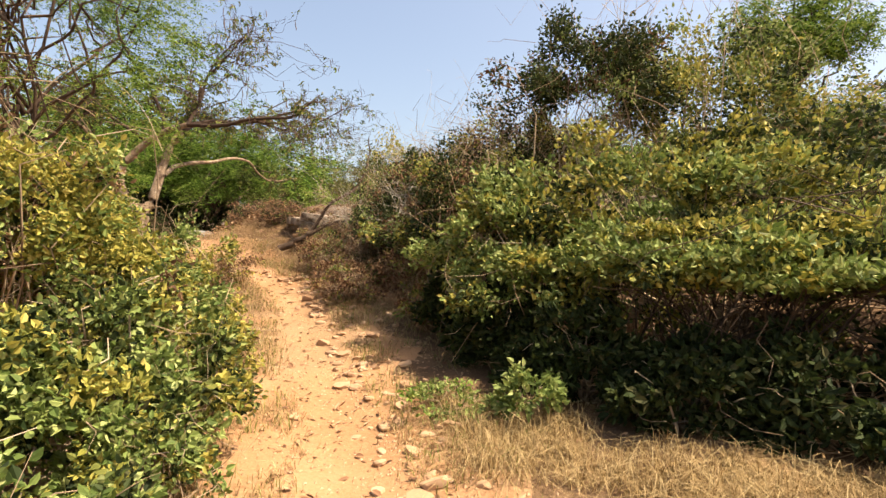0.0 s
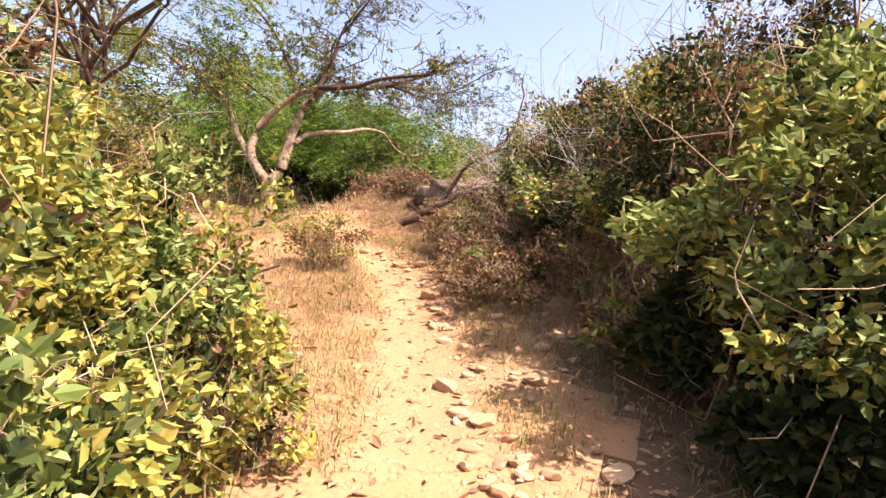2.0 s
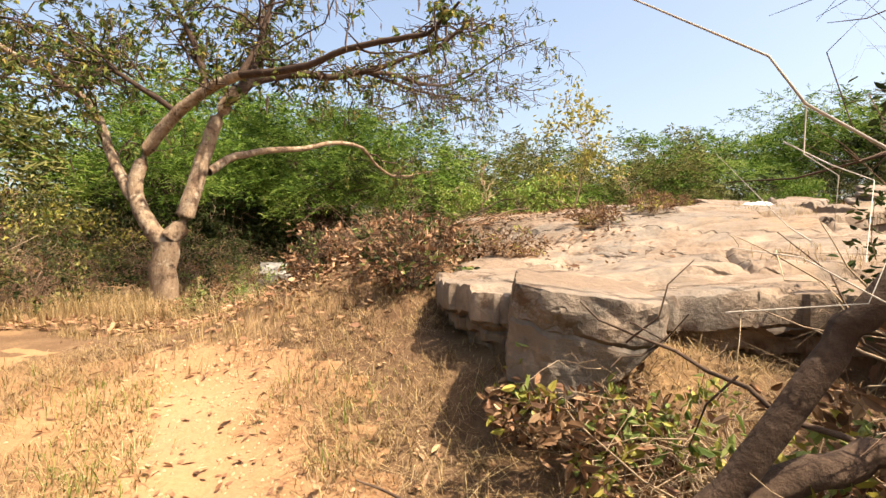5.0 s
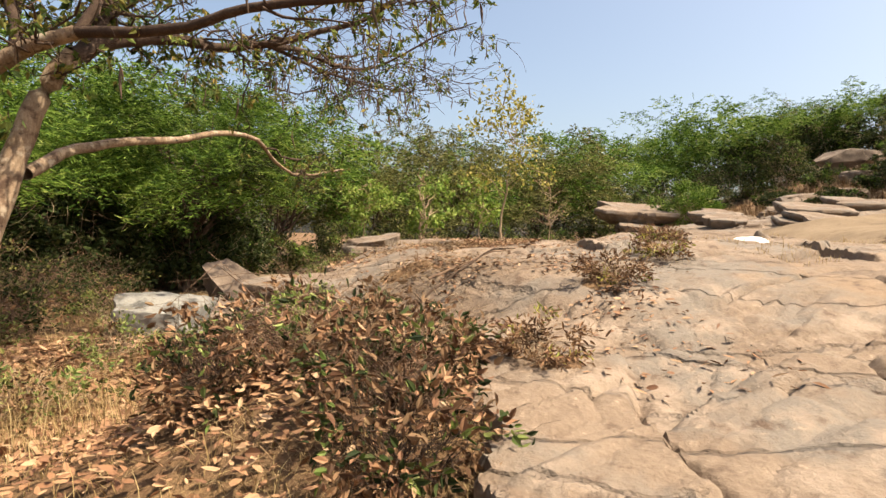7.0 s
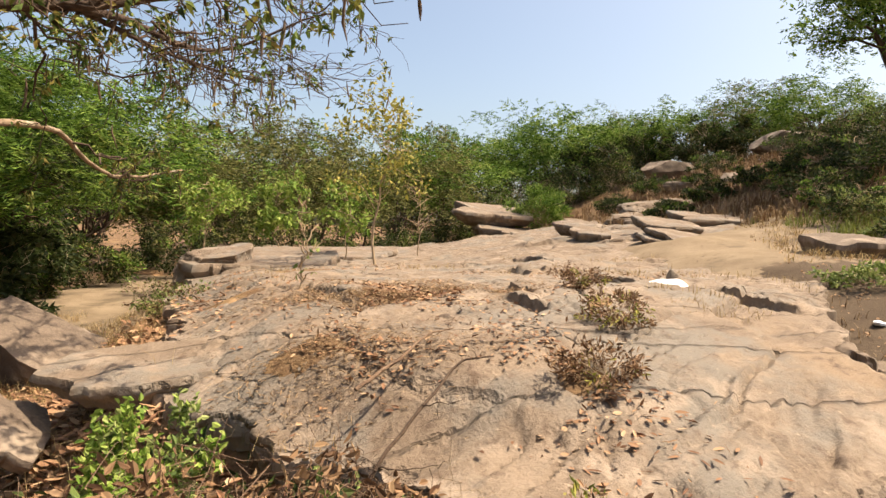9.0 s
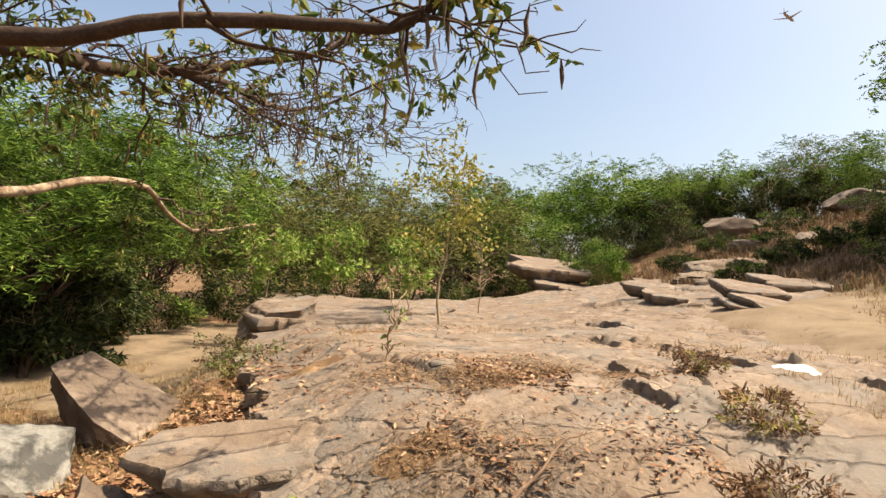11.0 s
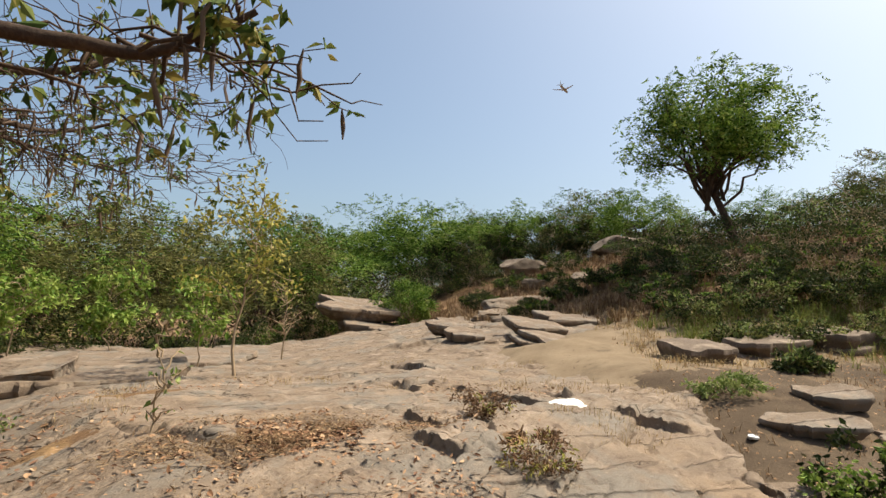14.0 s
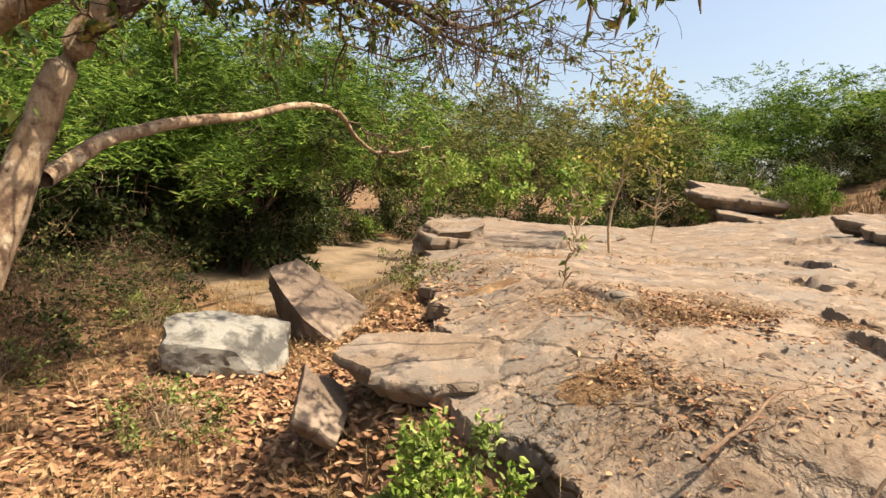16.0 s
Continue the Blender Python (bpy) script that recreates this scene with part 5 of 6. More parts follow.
    v, f = leaves(pts, r.normal(size=(len(pts), 3)) * 0.9, 0.115, 0.05, 0.9, r)
    part("foliage", mesh_of("pod_tree_foliage", v, f, LEAF_TREE, False), ob, "drooping green and yellow-brown leaves")
    pod_meshes = []
    for k in range(8):
        ln = 0.16 + 0.03 * k
        q = curve_points((0, 0, 0), (0.03, 0.02, -ln), 4, 0.2, r)
        v, f = tubes([(q, np.array([0.004, 0.013, 0.014, 0.004]))], 4)
        pod_meshes.append(mesh_of("pod", v, f, POD))
    over = tips[tips[:, 0] > 1.2]
    for k in range(300):
        pod = part("pod", pod_meshes[k % 8], ob)
        row = over if k % 5 < 2 else tips
        pod.matrix_basis = pose(*row[r.integers(len(row))], 0, 0, r.uniform(0, 360))


pod_tree()

# ---- trees behind ----
FEATHER_MIX = [(LEAF_FEATHER, 0.85), (LEAF_BRIGHT, 0.15)]
OLIVE_MIX = [(LEAF_OLIVE, 0.75), (LEAF_FEATHER, 0.25)]
thorn_tree("thorn_tree", "round feathery green thorn tree with a thin dark trunk", (-14.07, 22.0), (2.7, 2.6, 6.0), 1.9, 5000, [(LEAF_FEATHER, 0.8), (LEAF_BRIGHT, 0.1), (LEAF_DARK_SHADE, 0.1)], 201, spray=0.5, width=0.028, leaflets=10, fine=0.34, clumps=80, trunk_r=0.10, lean=(-0.5, 1.2))
thorn_tree("thorn_tree", "feathery green thorn bush behind the pod tree", (-17.2, 20.2), (3.0, 3.0, 5.4), 1.6, 3600, FEATHER_MIX, 202, spray=0.5, width=0.03, leaflets=10, fine=0.34, clumps=70)
thorn_tree("thorn_tree", "feathery green thorn tree overhanging the path", (-6.9, 6.4), (2.2, 2.0, 5.6), 2.6, 3600, [(LEAF_FEATHER, 0.6), (LEAF_BRIGHT, 0.4)], 203, spray=0.3, width=0.016, leaflets=14, fine=0.22, clumps=60, bark=BARK_DARK, trunk_r=0.055, twigs=20, bend=0.5)
r = np.random.default_rng(31)
protos = []
for k, (mix, size, th) in enumerate(((FEATHER_MIX, (5.2, 4.6, 8.6), 1.6), (FEATHER_MIX, (4.6, 4.2, 7.2), 1.2), (OLIVE_MIX, (5.0, 4.4, 8.0), 1.5), (OLIVE_MIX, (4.2, 4.0, 6.6), 1.0))):
    x, y = ((2.5, 59), (8.5, 60), (-12.0, 50), (-18.5, 44))[k]
    protos.append((thorn_tree("thorn_tree", ("feathery green thorn tree in the far thicket", "olive-brown thorn tree in the far thicket")[k // 2], (x, y), size, th, 1600, mix, 210 + k,
                              group="thicket", spray=0.8, width=0.075, leaflets=7, fine=0.36, clumps=64, twigs=14), k))
rows = [(-22, 34, 2), (-25, 27, 0), (-20, 26, 1), (-26, 20, 1), (-22, 14, 3), (-19, 37, 3), (-7.0, 50, 2), (-2.5, 54, 2), (-9.5, 43, 3), (-14, 37.5, 3), (-5, 57, 0), 
        (13, 56, 0), (17, 52, 1), (21, 47, 2), (12, 50, 1), (25, 42, 3), (20, 40, 1), (26, 33, 1), (22, 27, 3), (29, 24, 2), (-16, 54, 0), (-20, 8, 3), (-4.5, 45.5, 3), (8, 53, 1), (14, 54, 2), (16.5, 49, 1), (19, 47, 0), (23, 44, 1), (27, 38, 0), (30, 30, 1), (-1, 50, 1), (5, 55, 1), (-17, 33, 0), (-28, 31, 0), (-13, 43, 2)]
for x, y, k in rows:
    base_ob = protos[k][0]
    z = float(ground_z(np.array(float(x)), np.array(float(y)), False)) - 0.1
    s = r.uniform(0.85, 1.1) * (0.72 if x > 10 else 1.0) * (0.7 if x > 21 else 1.0)
    copy_thing(base_ob, pose(x, y, z, 0, 0, r.uniform(0, 360)) @ Matrix.Scale(s, 4))

# tree standing on the hillside
def leafy_tree():
    r = np.random.default_rng(41)
    x, y = 13.1, 27.8
    ob = thing("leafy_tree", (x, y, float(ground_z(np.array(x), np.array(y))) - 0.1), "tall leafy green tree with open branching on the hillside", "tree")
    base = 8.3 - ob.location.z
    lines = [(curve_points((0.5, -0.2, 0), (-0.35, 0.4, base + 1.6), 8, 0.15, r), np.linspace(0.2, 0.14, 8))]
    cl = []
    for k in range(36):
        a, e = r.uniform(0, 2 * np.pi), r.uniform(-0.1, 1.2)
        d = np.array([math.cos(a) * math.cos(e) * 3.5, math.sin(a) * math.cos(e) * 3.5, math.sin(e) * 3.5]) * r.uniform(0.55, 1.05)
        c = np.array([-0.3, 0.4, base + 2.9]) + d
        p = curve_points((-0.35, 0.4, base + r.uniform(0.6, 1.8)), c, 7, 0.4, r, -0.1)
        lines.append((p, np.linspace(0.075, 0.012, 7)))
        cl.append(c)
        cl.append(p[4])
    v, f = tubes(lines, 6)
    part("trunk", mesh_of("leafy_tree_trunk", v, f, BARK_DARK), ob)
    cl = np.array(cl)
    n = 3900
    pts = cl[r.integers(0, len(cl), n)] + r.normal(size=(n, 3)) * np.array([0.42, 0.42, 0.3])
    for m, sel in ((LEAF_FEATHER, slice(0, n * 6 // 10)), (LEAF_BRIGHT, slice(n * 6 // 10, n))):
        v, f = feather(pts[sel], r.normal(size=(len(pts[sel]), 3)) + np.array([0, 0, 0.1]), 0.42, r, 7, 0.07)
        part("crown", mesh_of("leafy_tree_crown", v, f, m, False), ob)


leafy_tree()

# hillside brush
for k, (x, y, s, h) in enumerate(((9.0, 24.0, 1.8, 2.0), (11.5, 22.6, 2.0, 2.2), (14.5, 23.2, 2.4, 2.6), (13.0, 27.0, 2.2, 2.2), (17.5, 25.5, 2.6, 2.8), (10.2, 28.4, 1.8, 1.6), (16.0, 31.0, 2.4, 2.2), (7.4, 25.6, 1.3, 1.3), (19.0, 21.0, 2.6, 2.8), (14.0, 19.4, 2.0, 2.2), (8.3, 22.4, 1.2, 1.3), (10.0, 21.4, 1.4, 1.6), (12.2, 20.4, 1.6, 1.9), (6.2, 23.4, 1.0, 0.9), (16.5, 21.6, 2.2, 2.4), (12.6, 30.2, 1.8, 1.6), (14.8, 34.0, 2.0, 1.8), (9.4, 26.2, 1.5, 1.4), (18.0, 34.0, 2.4, 2.4), (11.0, 18.2, 1.6, 1.6), (5.2, 30.5, 0.9, 1.1), (7.4, 31.2, 1.0, 1.2), (9.0, 30.0, 1.2, 1.4), (6.4, 37.6, 1.1, 1.4), (9.0, 38.6, 1.2, 1.6), (10.2, 36.2, 0.9, 1.0), (12.6, 38.8, 1.4, 1.8))):
    shrub("shrub", "dark green thorny brush on the hillside", "shrub", (x, y), (s, s, h * 0.68), 4600, (0.11, 0.05), [(LEAF_DARK_SHADE, 0.78), (LEAF_OLIVE, 0.1), (LEAF_FEATHER, 0.12)], seed=400 + k, low=0.0, clumps=110, stems=24, bare=6, stem_r=0.02, group="hillside brush")
shrub("shrub", "rounded green bush beside the overhanging ledge", "shrub", (2.3, 38.0), (1.5, 1.3, 2.6), 6000, (0.2, 0.05), [(LEAF_BRIGHT, 0.5), (LEAF_FEATHER, 0.5)], seed=420, low=0.05, clumps=60, stem_r=0.02)
for k, (x, y, s, h) in enumerate(((9.5, 50, 1.8, 4.2), (12.0, 51, 2.0, 4.6), (14.5, 50, 2.0, 4.4), (16.5, 46, 2.2, 3.2), (19.0, 45, 2.3, 3.2), (21.5, 43.5, 2.3, 3.0))):
    shrub("shrub", "dark bushy small tree on the rise", "shrub", (x, y), (s, s, h), 6500, (0.22, 0.08), [(LEAF_DARK_SHADE, 0.8), (LEAF_OLIVE, 0.2)], seed=430 + k, low=0.05, clumps=70, stem_r=0.03, bare=6, group="dark bushes")
# olive undergrowth weighted to near-black leaves, standing for shade under the trees
for k, (x, y, s, h) in enumerate(((-15.8, 26.8, 1.3, 1.5), (-13.5, 32.5, 1.6, 2.2), (-17.5, 30.0, 1.8, 2.0), (-12.2, 36.0, 1.6, 2.4), (-7.0, 39.0, 1.6, 2.2), (-4.2, 41.0, 1.8, 2.6), (-17.8, 16.2, 2.0, 2.0), (-18.6, 19.6, 2.0, 2.2), (-19.0, 27.0, 2.0, 2.4), (-15.2, 29.6, 1.6, 1.8), (-10.0, 38.6, 1.7, 2.2), (-1.0, 44.0, 1.8, 2.4), (5.0, 46.0, 1.8, 2.4), (1.5, 48.0, 2.2, 3.2), (4.0, 50.0, 2.2, 3.4), (7.5, 48.0, 2.2, 3.2), (-3.0, 52.0, 2.2, 3.4), (10.5, 47.0, 2.0, 3.0), (2.0, 44.0, 1.6, 2.0))):
    shrub("shrub", "olive-green undergrowth below the thicket", "shrub", (x, y), (s, s, h), 4200, (0.16, 0.06), [(LEAF_DARK_SHADE, 0.7), (LEAF_OLIVE, 0.2), (LEAF_FEATHER, 0.1)], seed=440 + k, low=0.05, clumps=60, stems=22, stem_r=0.015, bare=5, group="undergrowth")

# dark backdrop below the crowns: tree shade put into the leaf colour
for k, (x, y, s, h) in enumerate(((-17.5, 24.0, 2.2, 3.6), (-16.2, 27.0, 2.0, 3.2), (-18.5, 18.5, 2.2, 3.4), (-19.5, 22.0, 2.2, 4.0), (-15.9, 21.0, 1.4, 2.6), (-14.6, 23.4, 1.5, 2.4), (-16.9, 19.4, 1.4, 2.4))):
    shrub("shrub", "leafy thicket coloured near black as shade below the thorn trees", "shrub", (x, y), (s, s, h), 5000, (0.2, 0.09), [(LEAF_DARK_SHADE, 1.0)], seed=460 + k, low=0.02, clumps=70, stem_r=0.02, bare=4, group="shaded thicket")
# the dark leaves among these brown twigs stand in for tree shadow
for k, (x, y, s, h) in enumerate(((-13.4, 16.8, 1.1, 1.3), (-14.8, 19.4, 1.3, 1.3), (-15.6, 17.4, 1.4, 1.6), (-15.4, 22.8, 1.2, 1.0), (-12.4, 15.6, 0.9, 1.0), (-13.4, 18.6, 0.9, 0.8), (-12.6, 13.6, 1.0, 1.1), (-11.8, 12.6, 0.8, 0.9))):
    shrub("shrub", "twiggy brown undergrowth with few leaves below the trees", "shrub", (x, y), (s, s, h), 1500, (0.07, 0.035), [(LEAF_DARK_SHADE, 0.55), (LEAF_OLIVE, 0.25), (LEAF_BROWN, 0.2)], seed=470 + k, low=0.05, clumps=60, stems=90, stem_r=0.008, bare=14, twig=BARK_BROWN, group="twiggy undergrowth")

for k, (x, y, w, h) in enumerate(((4.6, 20.4, 0.7, 0.6), (6.2, 20.0, 0.9, 0.8), (8.0, 19.4, 0.9, 0.9), (9.8, 18.6, 1.0, 0.9), (7.0, 21.6, 1.0, 1.0), (5.3, 22.4, 0.9, 0.8), (9.4, 20.9, 1.1, 1.1), (3.2, 15.6, 0.6, 0.6), (1.0, 13.6, 0.5, 0.6), (3.4, 18.2, 0.5, 0.35), (11.6, 19.4, 1.2, 1.2))):
    shrub("shrub", "low green weeds and brush about the dark rocks", "shrub", (x, y), (w, w * 0.8, h), 2000, (0.09, 0.045), [(LEAF_DARK_SHADE, 0.5), (LEAF_GREEN, 0.3), (LEAF_OLIVE, 0.2)], seed=480 + k, low=0.02, clumps=50, stems=30, stem_r=0.008, bare=4, group="weeds by the rocks")

# ---- saplings on the rock ----
def sapling(label, at, h, spread, count, leaf, mat, seed, z=None, lean=(0.0, 0.0), crown=0.55):
    r = np.random.default_rng(seed)
    x, y = at
    gz = float(surface_z(np.array(x), np.array(y))) if z is None else z
    ob = thing("sapling", (x, y, gz - 0.03), label, "sapling", "saplings on the rock")
    top = np.array([lean[0], lean[1], h * 0.9])
    main = curve_points((0, 0, 0), top, 8, 0.3, r)
    part("stem", mesh_of("sapling_stem", *tubes([(main, np.linspace(0.011 * h, 0.004, 8))], 6), TWIG), ob)
    cl = []
    for k in range(22):
        j = r.integers(int(8 * (1 - crown)), 8)
        e = main[j] + r.normal(size=3) * np.array([spread, spread, spread * 0.45]) + np.array([0, 0, 0.12 * h])
        p = curve_points(main[j], e, 5, 0.5, r)
        part("twig", mesh_of("sapling_twig", *tubes([(p, np.linspace(0.012, 0.004, 5))], 5), TWIG), ob)
        cl += [p[3], p[4]]
    cl = np.array(cl)
    pts = cl[r.integers(0, len(cl), count)] + r.normal(size=(count, 3)) * spread * 0.22
    v, f = leaves(pts, r.normal(size=(count, 3)), leaf, leaf * 0.5, 0.35, r)
    part("foliage", mesh_of("sapling_foliage", v, f, mat, False), ob)


sapling("slender sapling with sparse yellow-green leaves on the rock", (-5.98, 24.0), 3.9, 0.75, 1100, 0.14, LEAF_YELLOW, 1, lean=(0.35, 0.2))
sapling("slender leafy sapling at the edge of the flat rock", (-10.9, 27.5), 2.3, 0.5, 800, 0.16, LEAF_BRIGHT, 2, lean=(0.1, 0))
sapling("bright green leafy sapling behind the rock", (-10.0, 33.5), 2.6, 0.6, 1200, 0.22, LEAF_BRIGHT, 3)
sapling("thin sapling with a few pale green leaves", (-6.7, 25.8), 1.9, 0.45, 420, 0.18, LEAF_BRIGHT, 4)
sapling("thin bare shoot with a leafy base", (-6.72, 17.35), 1.15, 0.10, 40, 0.09, LEAF_GREEN, 5, crown=0.9)
sapling("bare grey sapling with upright twigs", (-4.7, 27.5), 2.4, 0.35, 120, 0.08, LEAF_BROWN, 6)
shrub("weed", "leafy bright green weed among dead leaves by the ledge", "weed", (-7.2, 14.3), (0.36, 0.3, 1.05), 3000, (0.052, 0.034), [(LEAF_BRIGHT, 0.7), (LEAF_GREEN, 0.3)], seed=501, low=0.1, clumps=30, stems=20, stem_r=0.005)
shrub("weed", "small dark green weed at a rock crack", "weed", (-5.3, 13.3), (0.3, 0.3, 0.35), 800, (0.055, 0.032), [(LEAF_DARK_SHADE, 0.5), (LEAF_GREEN, 0.5)], seed=502, low=0.1, clumps=20, stems=16, stem_r=0.005)
shrub("weed", "dark green weed between rock slabs", "weed", (-0.72, 14.7), (0.42, 0.42, 1.0), 2200, (0.07, 0.04), [(LEAF_DARK_SHADE, 0.65), (LEAF_BRIGHT, 0.35)], seed=503, low=0.1, clumps=30, stems=20, stem_r=0.006)
shrub("weed", "low green weed on stony dirt", "weed", (0.6, 17.3), (0.5, 0.4, 0.35), 1100, (0.06, 0.035), [(LEAF_GREEN, 1.0)], seed=504, low=0.05, clumps=24, stems=16, stem_r=0.005)
# dead weeds; some leaves and stalks darkened to imitate the heap's shaded inside
shrub("shrub", "heap of brown dead weeds and dry leaves beside the slab", "shrub", (-6.35, 12.75), (0.85, 0.75, 0.62), 1700, (0.06, 0.03), [(LEAF_BROWN, 0.4), (LITTER, 0.2), (LEAF_DARK_SHADE, 0.3), (LEAF_GREEN, 0.1)], seed=505, low=0.05, clumps=70, stems=200, stem_r=0.005, bare=26, twig=BARK_BROWN)
shrub("shrub", "thin brown weeds with a few green leaves", "shrub", (-7.15, 14.1), (0.35, 0.3, 0.45), 600, (0.06, 0.034), [(LEAF_BROWN, 0.5), (LEAF_BRIGHT, 0.5)], seed=506, low=0.1, clumps=40, stems=50, stem_r=0.005, bare=10)
for k, (x, y) in enumerate(((-6.0, 12.35), (-5.65, 12.0), (-6.75, 12.2), (-5.75, 12.75), (-7.2, 12.8), (-5.8, 13.2), (-6.35, 13.35), (-6.9, 13.25), (-5.55, 11.6))):
    shrub("weed", "brown dead weed with stiff stalks beside the slab", "weed", (x, y), (0.42, 0.38, 0.48), 750, (0.055, 0.028), [(LEAF_BROWN, 0.45), (LITTER, 0.25), (LEAF_DARK_SHADE, 0.22), (LEAF_GREEN, 0.08)], seed=540 + k, low=0.02, clumps=40, stems=110, stem_r=0.004, bare=14, twig=(TWIG, BARK_BROWN, BARK_DARK)[k % 3], group="dead weeds")
for k, (x, y) in enumerate(((-4.4, 14.2), (-3.8, 15.3), (-5.0, 12.9), (-3.5, 16.9))):
    shrub("weed", "dry brown weed tuft in a rock crack", "weed", (x, y), (0.3, 0.25, 0.3), 900, (0.05, 0.016), [(LEAF_BROWN, 0.7), (LITTER, 0.15), (LEAF_YELLOW, 0.15)], seed=510 + k, low=0.0, clumps=24, stems=45, stem_r=0.003, group="crack weeds").location.z = float(rock_z(np.array(x), np.array(y))) - 0.02
for k, (x, y) in enumerate(((-9.2, 13.4), (-9.9, 15.2), (-12.2, 15.4), (-12.6, 17.8), (-9.7, 20.6), (-8.6, 19.2))):
    shrub("weed", "dry twiggy weed with small green leaves under the tree", "weed", (x, y), (0.55, 0.5, 0.55), 900, (0.055, 0.03), [(LEAF_GREEN, 0.4), (LEAF_OLIVE, 0.3), (LEAF_BROWN, 0.3)], seed=520 + k, low=0.05, clumps=36, stems=50, stem_r=0.005, bare=6, group="weeds under the tree")

# ---- dry grass and fallen leaves ----
def verge(r, n):
    y = r.uniform(0.3, 10.5, n * 3)
    side = np.where(r.random(n * 3) < 0.5, -1, 1)
    x = path_x(y) + side * (0.34 + np.abs(r.normal(size=n * 3)) * 0.75)
    ok = value_noise(x * 2, y * 2, 9) > 0.35
    return np.column_stack([x, y])[ok][:n]


def meadow(r, n):
    x, y = r.uniform(-10, -3, n * 3), r.uniform(5.8, 12.5, n * 3)
    ok = (np.abs(x - path_x(y)) > 0.55) & (fractal(x * 0.9, y * 0.9, 19, 4) > 0.02)
    return np.column_stack([x, y])[ok][:n]


def apron(r, n):
    x, y = r.uniform(-0.6, 6.5, n * 2), r.uniform(-0.5, 4.3, n * 2)
    ok = (y < 3.3 + 0.8 * (x < 0.45)) & (x - path_x(y) > 0.5 + 0.4 * value_noise(x * 2, y * 2, 33)) & (value_noise(x * 2.2, y * 2.2, 29) > 0.25)
    return np.column_stack([x, y])[ok][:n]


def under_tree(r, n):
    x, y = r.uniform(-14, -5.6, n * 3), r.uniform(10.5, 24, n * 3)
    ok = (value_noise(x * 1.0, y * 1.0, 39) > 0.5) & (rock_inside(x, y) < -0.05)
    return np.column_stack([x, y])[ok][:n]


def hillside(r, n):
    x, y = r.uniform(3.5, 16, n * 2), r.uniform(22, 44, n * 2)
    return np.column_stack([x, y])[(x + 0.2 * y) > 9.5][:n]


def tree_foot(r, n):
    x, y = r.normal(-10.6, 1.7, n), r.normal(13.0, 1.0, n)
    return np.column_stack([x, y])[(y - 0.25 * x > 14.6) & (value_noise(x * 1.5, y * 1.5, 45) > 0.35)]


def cracks(r, n):
    x, y = r.uniform(-8, 0.5, n * 30), r.uniform(12, 24, n * 30)
    ok = (value_noise(x * 0.8, y * 0.8, 49) > 0.72) & (rock_inside(x, y) > 0.1)
    return np.column_stack([x, y])[ok][:n]


grass("grass", "dry straw-coloured grass along the footpath", verge, 24000, 0.10, STRAW, 1, lean=1.5)
grass("grass", "dry straw-coloured grass patches in the clearing", meadow, 16000, 0.11, STRAW, 2, wide=0.002, lean=2.4)
grass("grass", "low brown dead grass in the clearing", meadow, 22000, 0.10, STRAW_BROWN, 12, wide=0.002, lean=2.6)
grass("grass", "dry straw-coloured grass before the shrubs", apron, 60000, 0.2, STRAW, 3, lean=1.6)
grass("grass", "thin green grass at the foot of the shrubs", verge, 5000, 0.14, GRASS, 4)
grass("grass", "dry grass under the pod tree", under_tree, 15000, 0.2, STRAW, 5)
grass("grass", "tall dry grass round the foot of the pod tree", tree_foot, 9000, 0.42, STRAW, 11)
grass("grass", "tall dry brown grass on the hillside", hillside, 13000, 0.6, STRAW_BROWN, 6, wide=0.02)
grass("grass", "dry grass growing from cracks in the rock", cracks, 2400, 0.13, STRAW, 7, base=rock_z)
grass("grass", "thin dry grass on stony soil", lambda r, n: (lambda c: c[(rock_inside(c[:, 0], c[:, 1]) < 0) & (value_noise(c[:, 0], c[:, 1], 67) > 0.45)])(np.column_stack([r.uniform(-1.5, 9, n), r.uniform(13, 27, n)])), 6000, 0.18, STRAW_BROWN, 9, wide=0.006)
grass("grass", "dry straw grass on sand behind the rock", lambda r, n: (lambda c: c[(rock_inside(c[:, 0], c[:, 1]) < 0) & (value_noise(c[:, 0] * 0.9, c[:, 1] * 0.9, 68) > 0.4)])(np.column_stack([r.uniform(-1, 8, n), r.uniform(18.5, 31, n)])), 14000, 0.22, STRAW, 13, wide=0.006, lean=1.4)
grass("grass", "green grass at the foot of the brushy slope", lambda r, n: np.column_stack([r.uniform(4, 13, n), r.normal(21.2, 1.2, n)]), 6000, 0.5, GRASS, 10, wide=0.01)
grass("grass", "green grass clearing behind the rock", lambda r, n: np.column_stack([r.uniform(-12, -1, n), r.uniform(36.5, 46, n)]), 14000, 0.3, GRASS, 8, wide=0.02)

r = np.random.default_rng(51)
n = 20000
c = np.column_stack([r.normal(-9.0, 1.5, n), r.normal(14.6, 2.0, n)])
c = c[(rock_inside(c[:, 0], c[:, 1]) < 0.0) & (c[:, 1] - 0.25 * c[:, 0] > 14.1)]
litter("fallen_leaves", "brown fallen leaves carpeting the ground under the tree", c, 0.095, LITTER, 52, ground_z, lift=0.05)
n = 5200
c = np.column_stack([r.normal(-6.4, 0.8, n), r.normal(12.7, 0.75, n)])
litter("fallen_leaves", "brown fallen leaves heaped at the rock edge", c[rock_inside(c[:, 0], c[:, 1]) < 0.1], 0.06, LITTER, 53, ground_z, lift=0.12)
n = 9000
x, y = r.uniform(-9, 0, n), r.uniform(12.5, 22, n)
ok = (value_noise(x * 0.7 + 3, y * 0.7, 59) > 0.62) & (rock_inside(x, y) > 0)
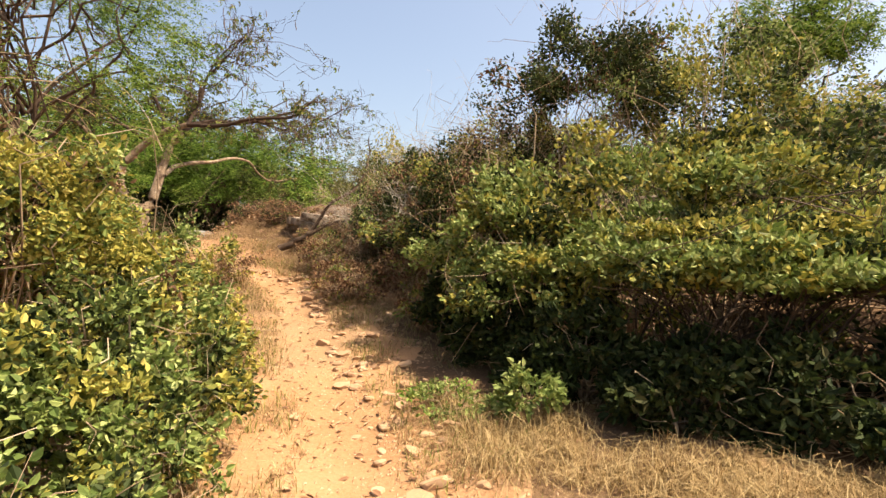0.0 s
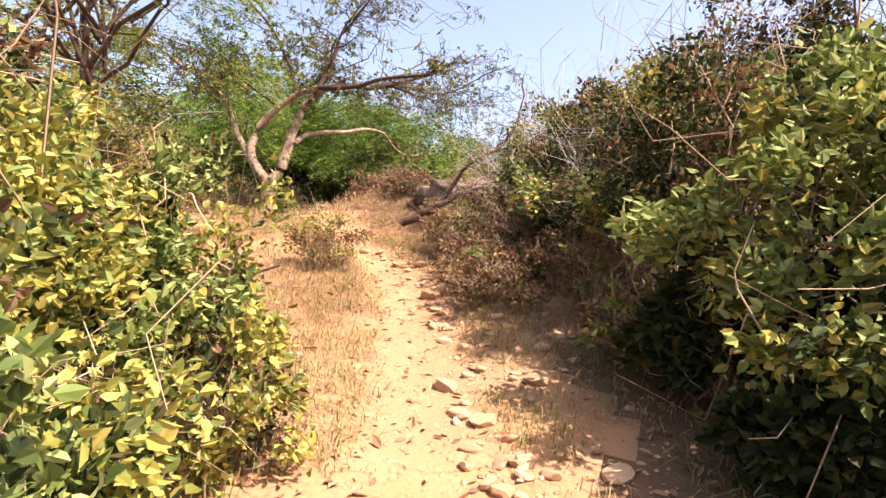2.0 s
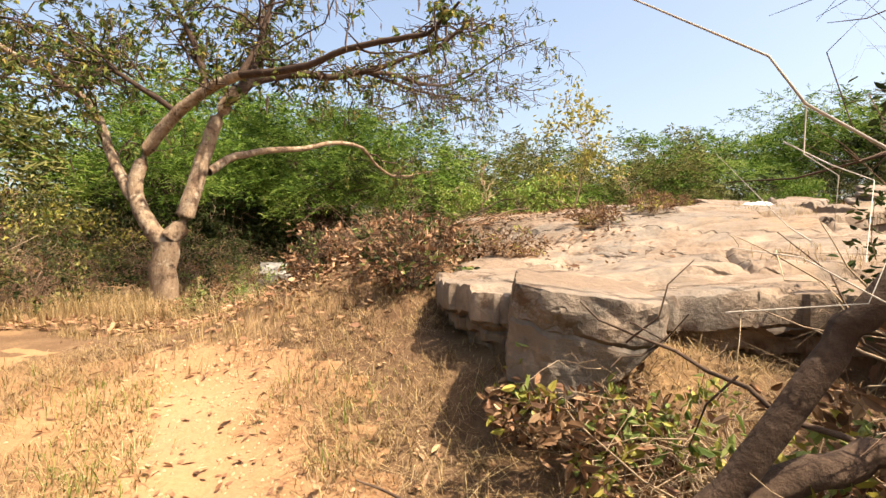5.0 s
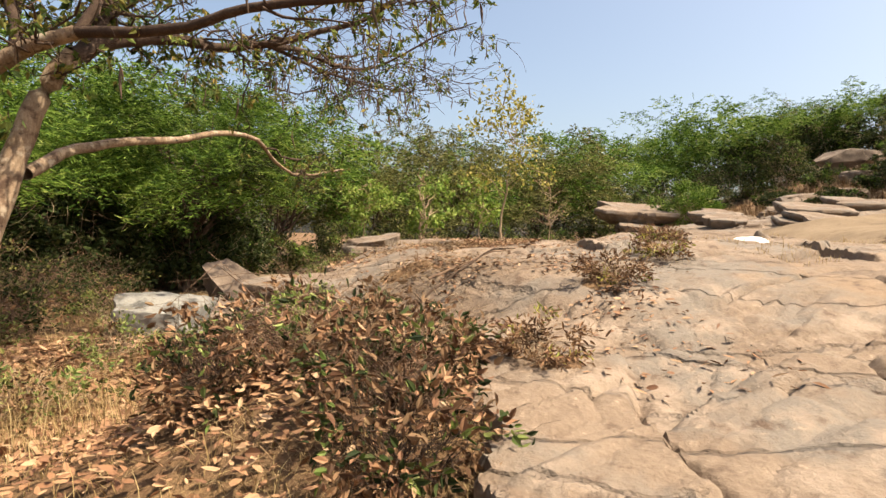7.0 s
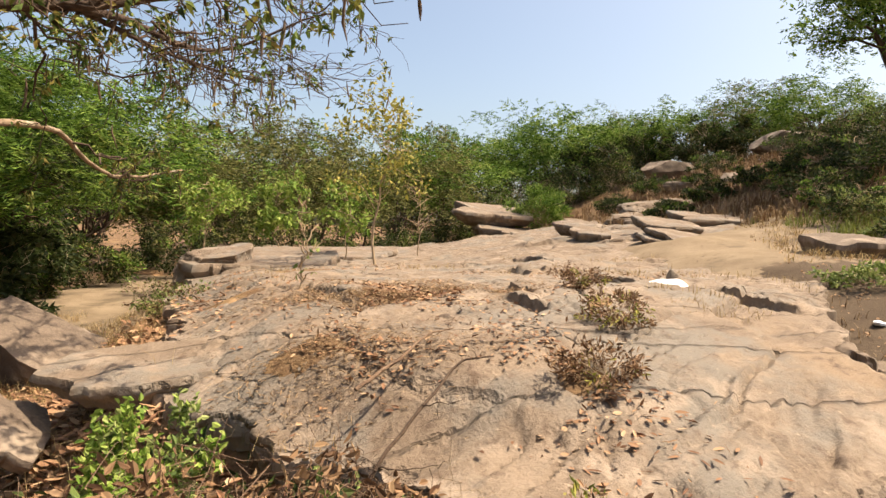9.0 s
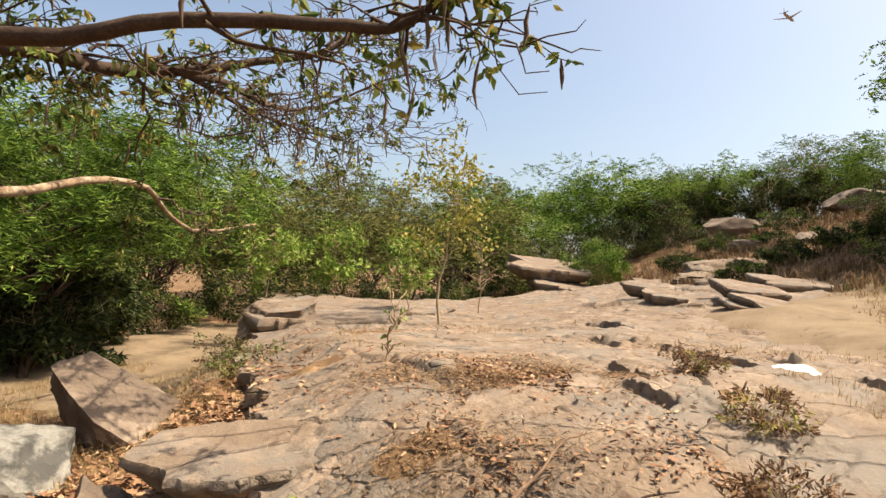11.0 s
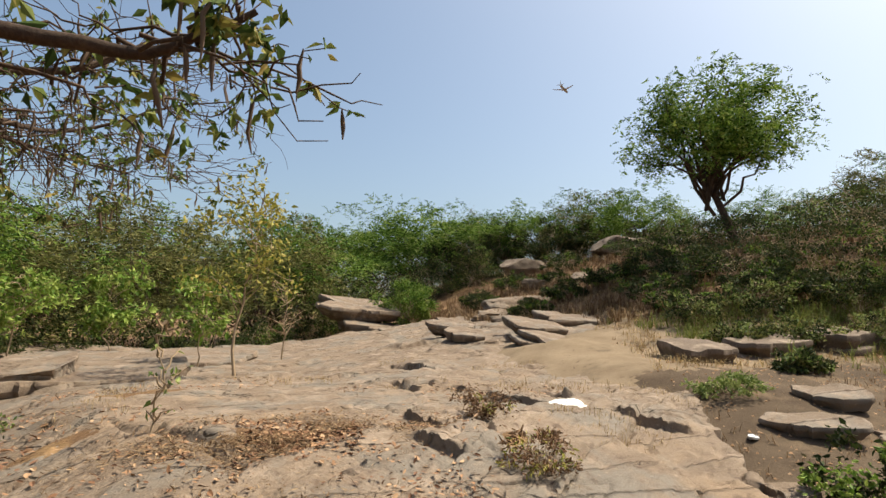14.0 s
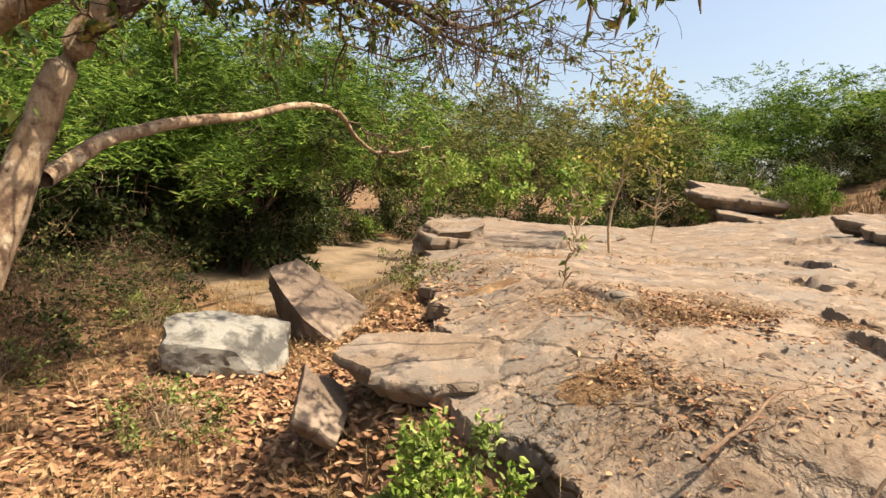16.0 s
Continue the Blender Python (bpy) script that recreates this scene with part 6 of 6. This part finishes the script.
litter("fallen_leaves", "dry brown leaf scraps and straw on the rock", np.column_stack([x, y])[ok], 0.07, LITTER, 54, rock_z, 0.3)
n = 9000
c = np.column_stack([r.normal(-5.65, 0.7, n), r.normal(16.6, 0.34, n)])
c = c[(rock_inside(c[:, 0], c[:, 1]) > 0) & (value_noise(c[:, 0] * 1.6, c[:, 1] * 1.6, 63) > 0.38)]
litter("dry_straw", "matted brown straw and twigs on the rock", c, 0.06, STRAW_BROWN, 57, rock_z, 0.14, 0.05)
n = 2600
c = np.column_stack([r.normal(-6.1, 0.5, n), r.normal(14.95, 0.28, n)])
litter("dry_straw", "matted brown straw in a hollow of the rock", c[rock_inside(c[:, 0], c[:, 1]) > 0], 0.05, STRAW_BROWN, 58, rock_z, 0.16, 0.05)
n = 2600
c = np.concatenate([np.column_stack([r.normal(-5.5, 0.7, n), r.normal(16.55, 0.36, n)]), np.column_stack([r.normal(-6.0, 0.45, n // 3), r.normal(15.0, 0.3, n // 3)]), np.column_stack([r.normal(-4.5, 0.3, n // 3), r.normal(14.6, 0.5, n // 3)])])
litter("fallen_leaves", "brown crumbled leaves lying in hollows of the rock", c[(rock_inside(c[:, 0], c[:, 1]) > 0) & (value_noise(c[:, 0] * 2.1, c[:, 1] * 2.1, 64) > 0.36)], 0.05, LITTER, 60, rock_z, 0.5, 0.03)
n = 1500
c = np.column_stack([r.normal(-8.9, 0.6, n), r.normal(17.2, 0.9, n)])
litter("fallen_leaves", "reddish fallen leaves drifted beside the boulder", c, 0.085, LITTER, 59, surface_z, 0.5, 0.04)
n = 2200
y = r.uniform(0.5, 11, n)
x = path_x(y) + r.normal(size=n) * 0.9
litter("fallen_leaves", "scattered dry leaves on the path", np.column_stack([x, y]), 0.055, LITTER, 55, ground_z, 0.45)

# crumpled foil on the dirt
can = new("foil_packet", boulder_mesh("foil_packet", (0.11, 0.06, 0.04), CAN, 70, 8, 2, 0.15))
can.matrix_basis = pose(-0.25, 16.3, float(ground_z(np.array(-0.25), np.array(16.3))) + 0.02, 0, 10, 30)
tagged(can, "crumpled silver packet on stony dirt", "litter")

# airliner far off in the sky
def airliner():
    ob = thing("airliner", (466.0, 700.0, 376.0), "small grey airliner crossing the pale sky", "aircraft", turn=35)
    n = 14
    t = np.linspace(-1, 1, n)
    rad = 2.1 * np.sqrt(np.clip(1 - np.abs(t) ** 3.5, 0.004, 1))
    v, f = tubes([(np.column_stack([t * 17, 0 * t, 0.9 * np.clip(-t - 0.5, 0, 1)]), rad)], 12)
    part("fuselage", mesh_of("airliner_fuselage", v, f, PLANE), ob)

    def blade(root, tip, c0, c1, th):
        a, b = np.asarray(root, float), np.asarray(tip, float)
        v = []
        for p, c in ((a, c0), (b, c1)):
            v += [p + (c / 2, 0, 0), p + (0, 0, th), p - (c / 2, 0, 0), p - (0, 0, th)]
        f = [(0, 1, 5, 4), (1, 2, 6, 5), (2, 3, 7, 6), (3, 0, 4, 7), (0, 3, 2, 1), (4, 5, 6, 7)]
        return v, f

    for s in (-1, 1):
        part("wing", mesh_of("airliner_wing", *blade((1.5, 1.5 * s, -0.6), (-5, 17 * s, 0.9), 6, 1.8, 0.3), PLANE, False), ob)
        part("tailplane", mesh_of("airliner_tailplane", *blade((-14.5, 0.5 * s, 0.9), (-16.5, 6 * s, 1.2), 3, 1.2, 0.15), PLANE, False), ob)
    v, f = blade((-14, 0, 0.5), (-17, 0, 7), 4.2, 2, 0.1)
    v = [(p[0], p[1] + (0.18 if i % 4 == 1 else -0.18 if i % 4 == 3 else 0), p[2]) for i, p in enumerate(v)]
    part("tail_fin", mesh_of("airliner_tail_fin", v, f, PLANE, False), ob)


airliner()
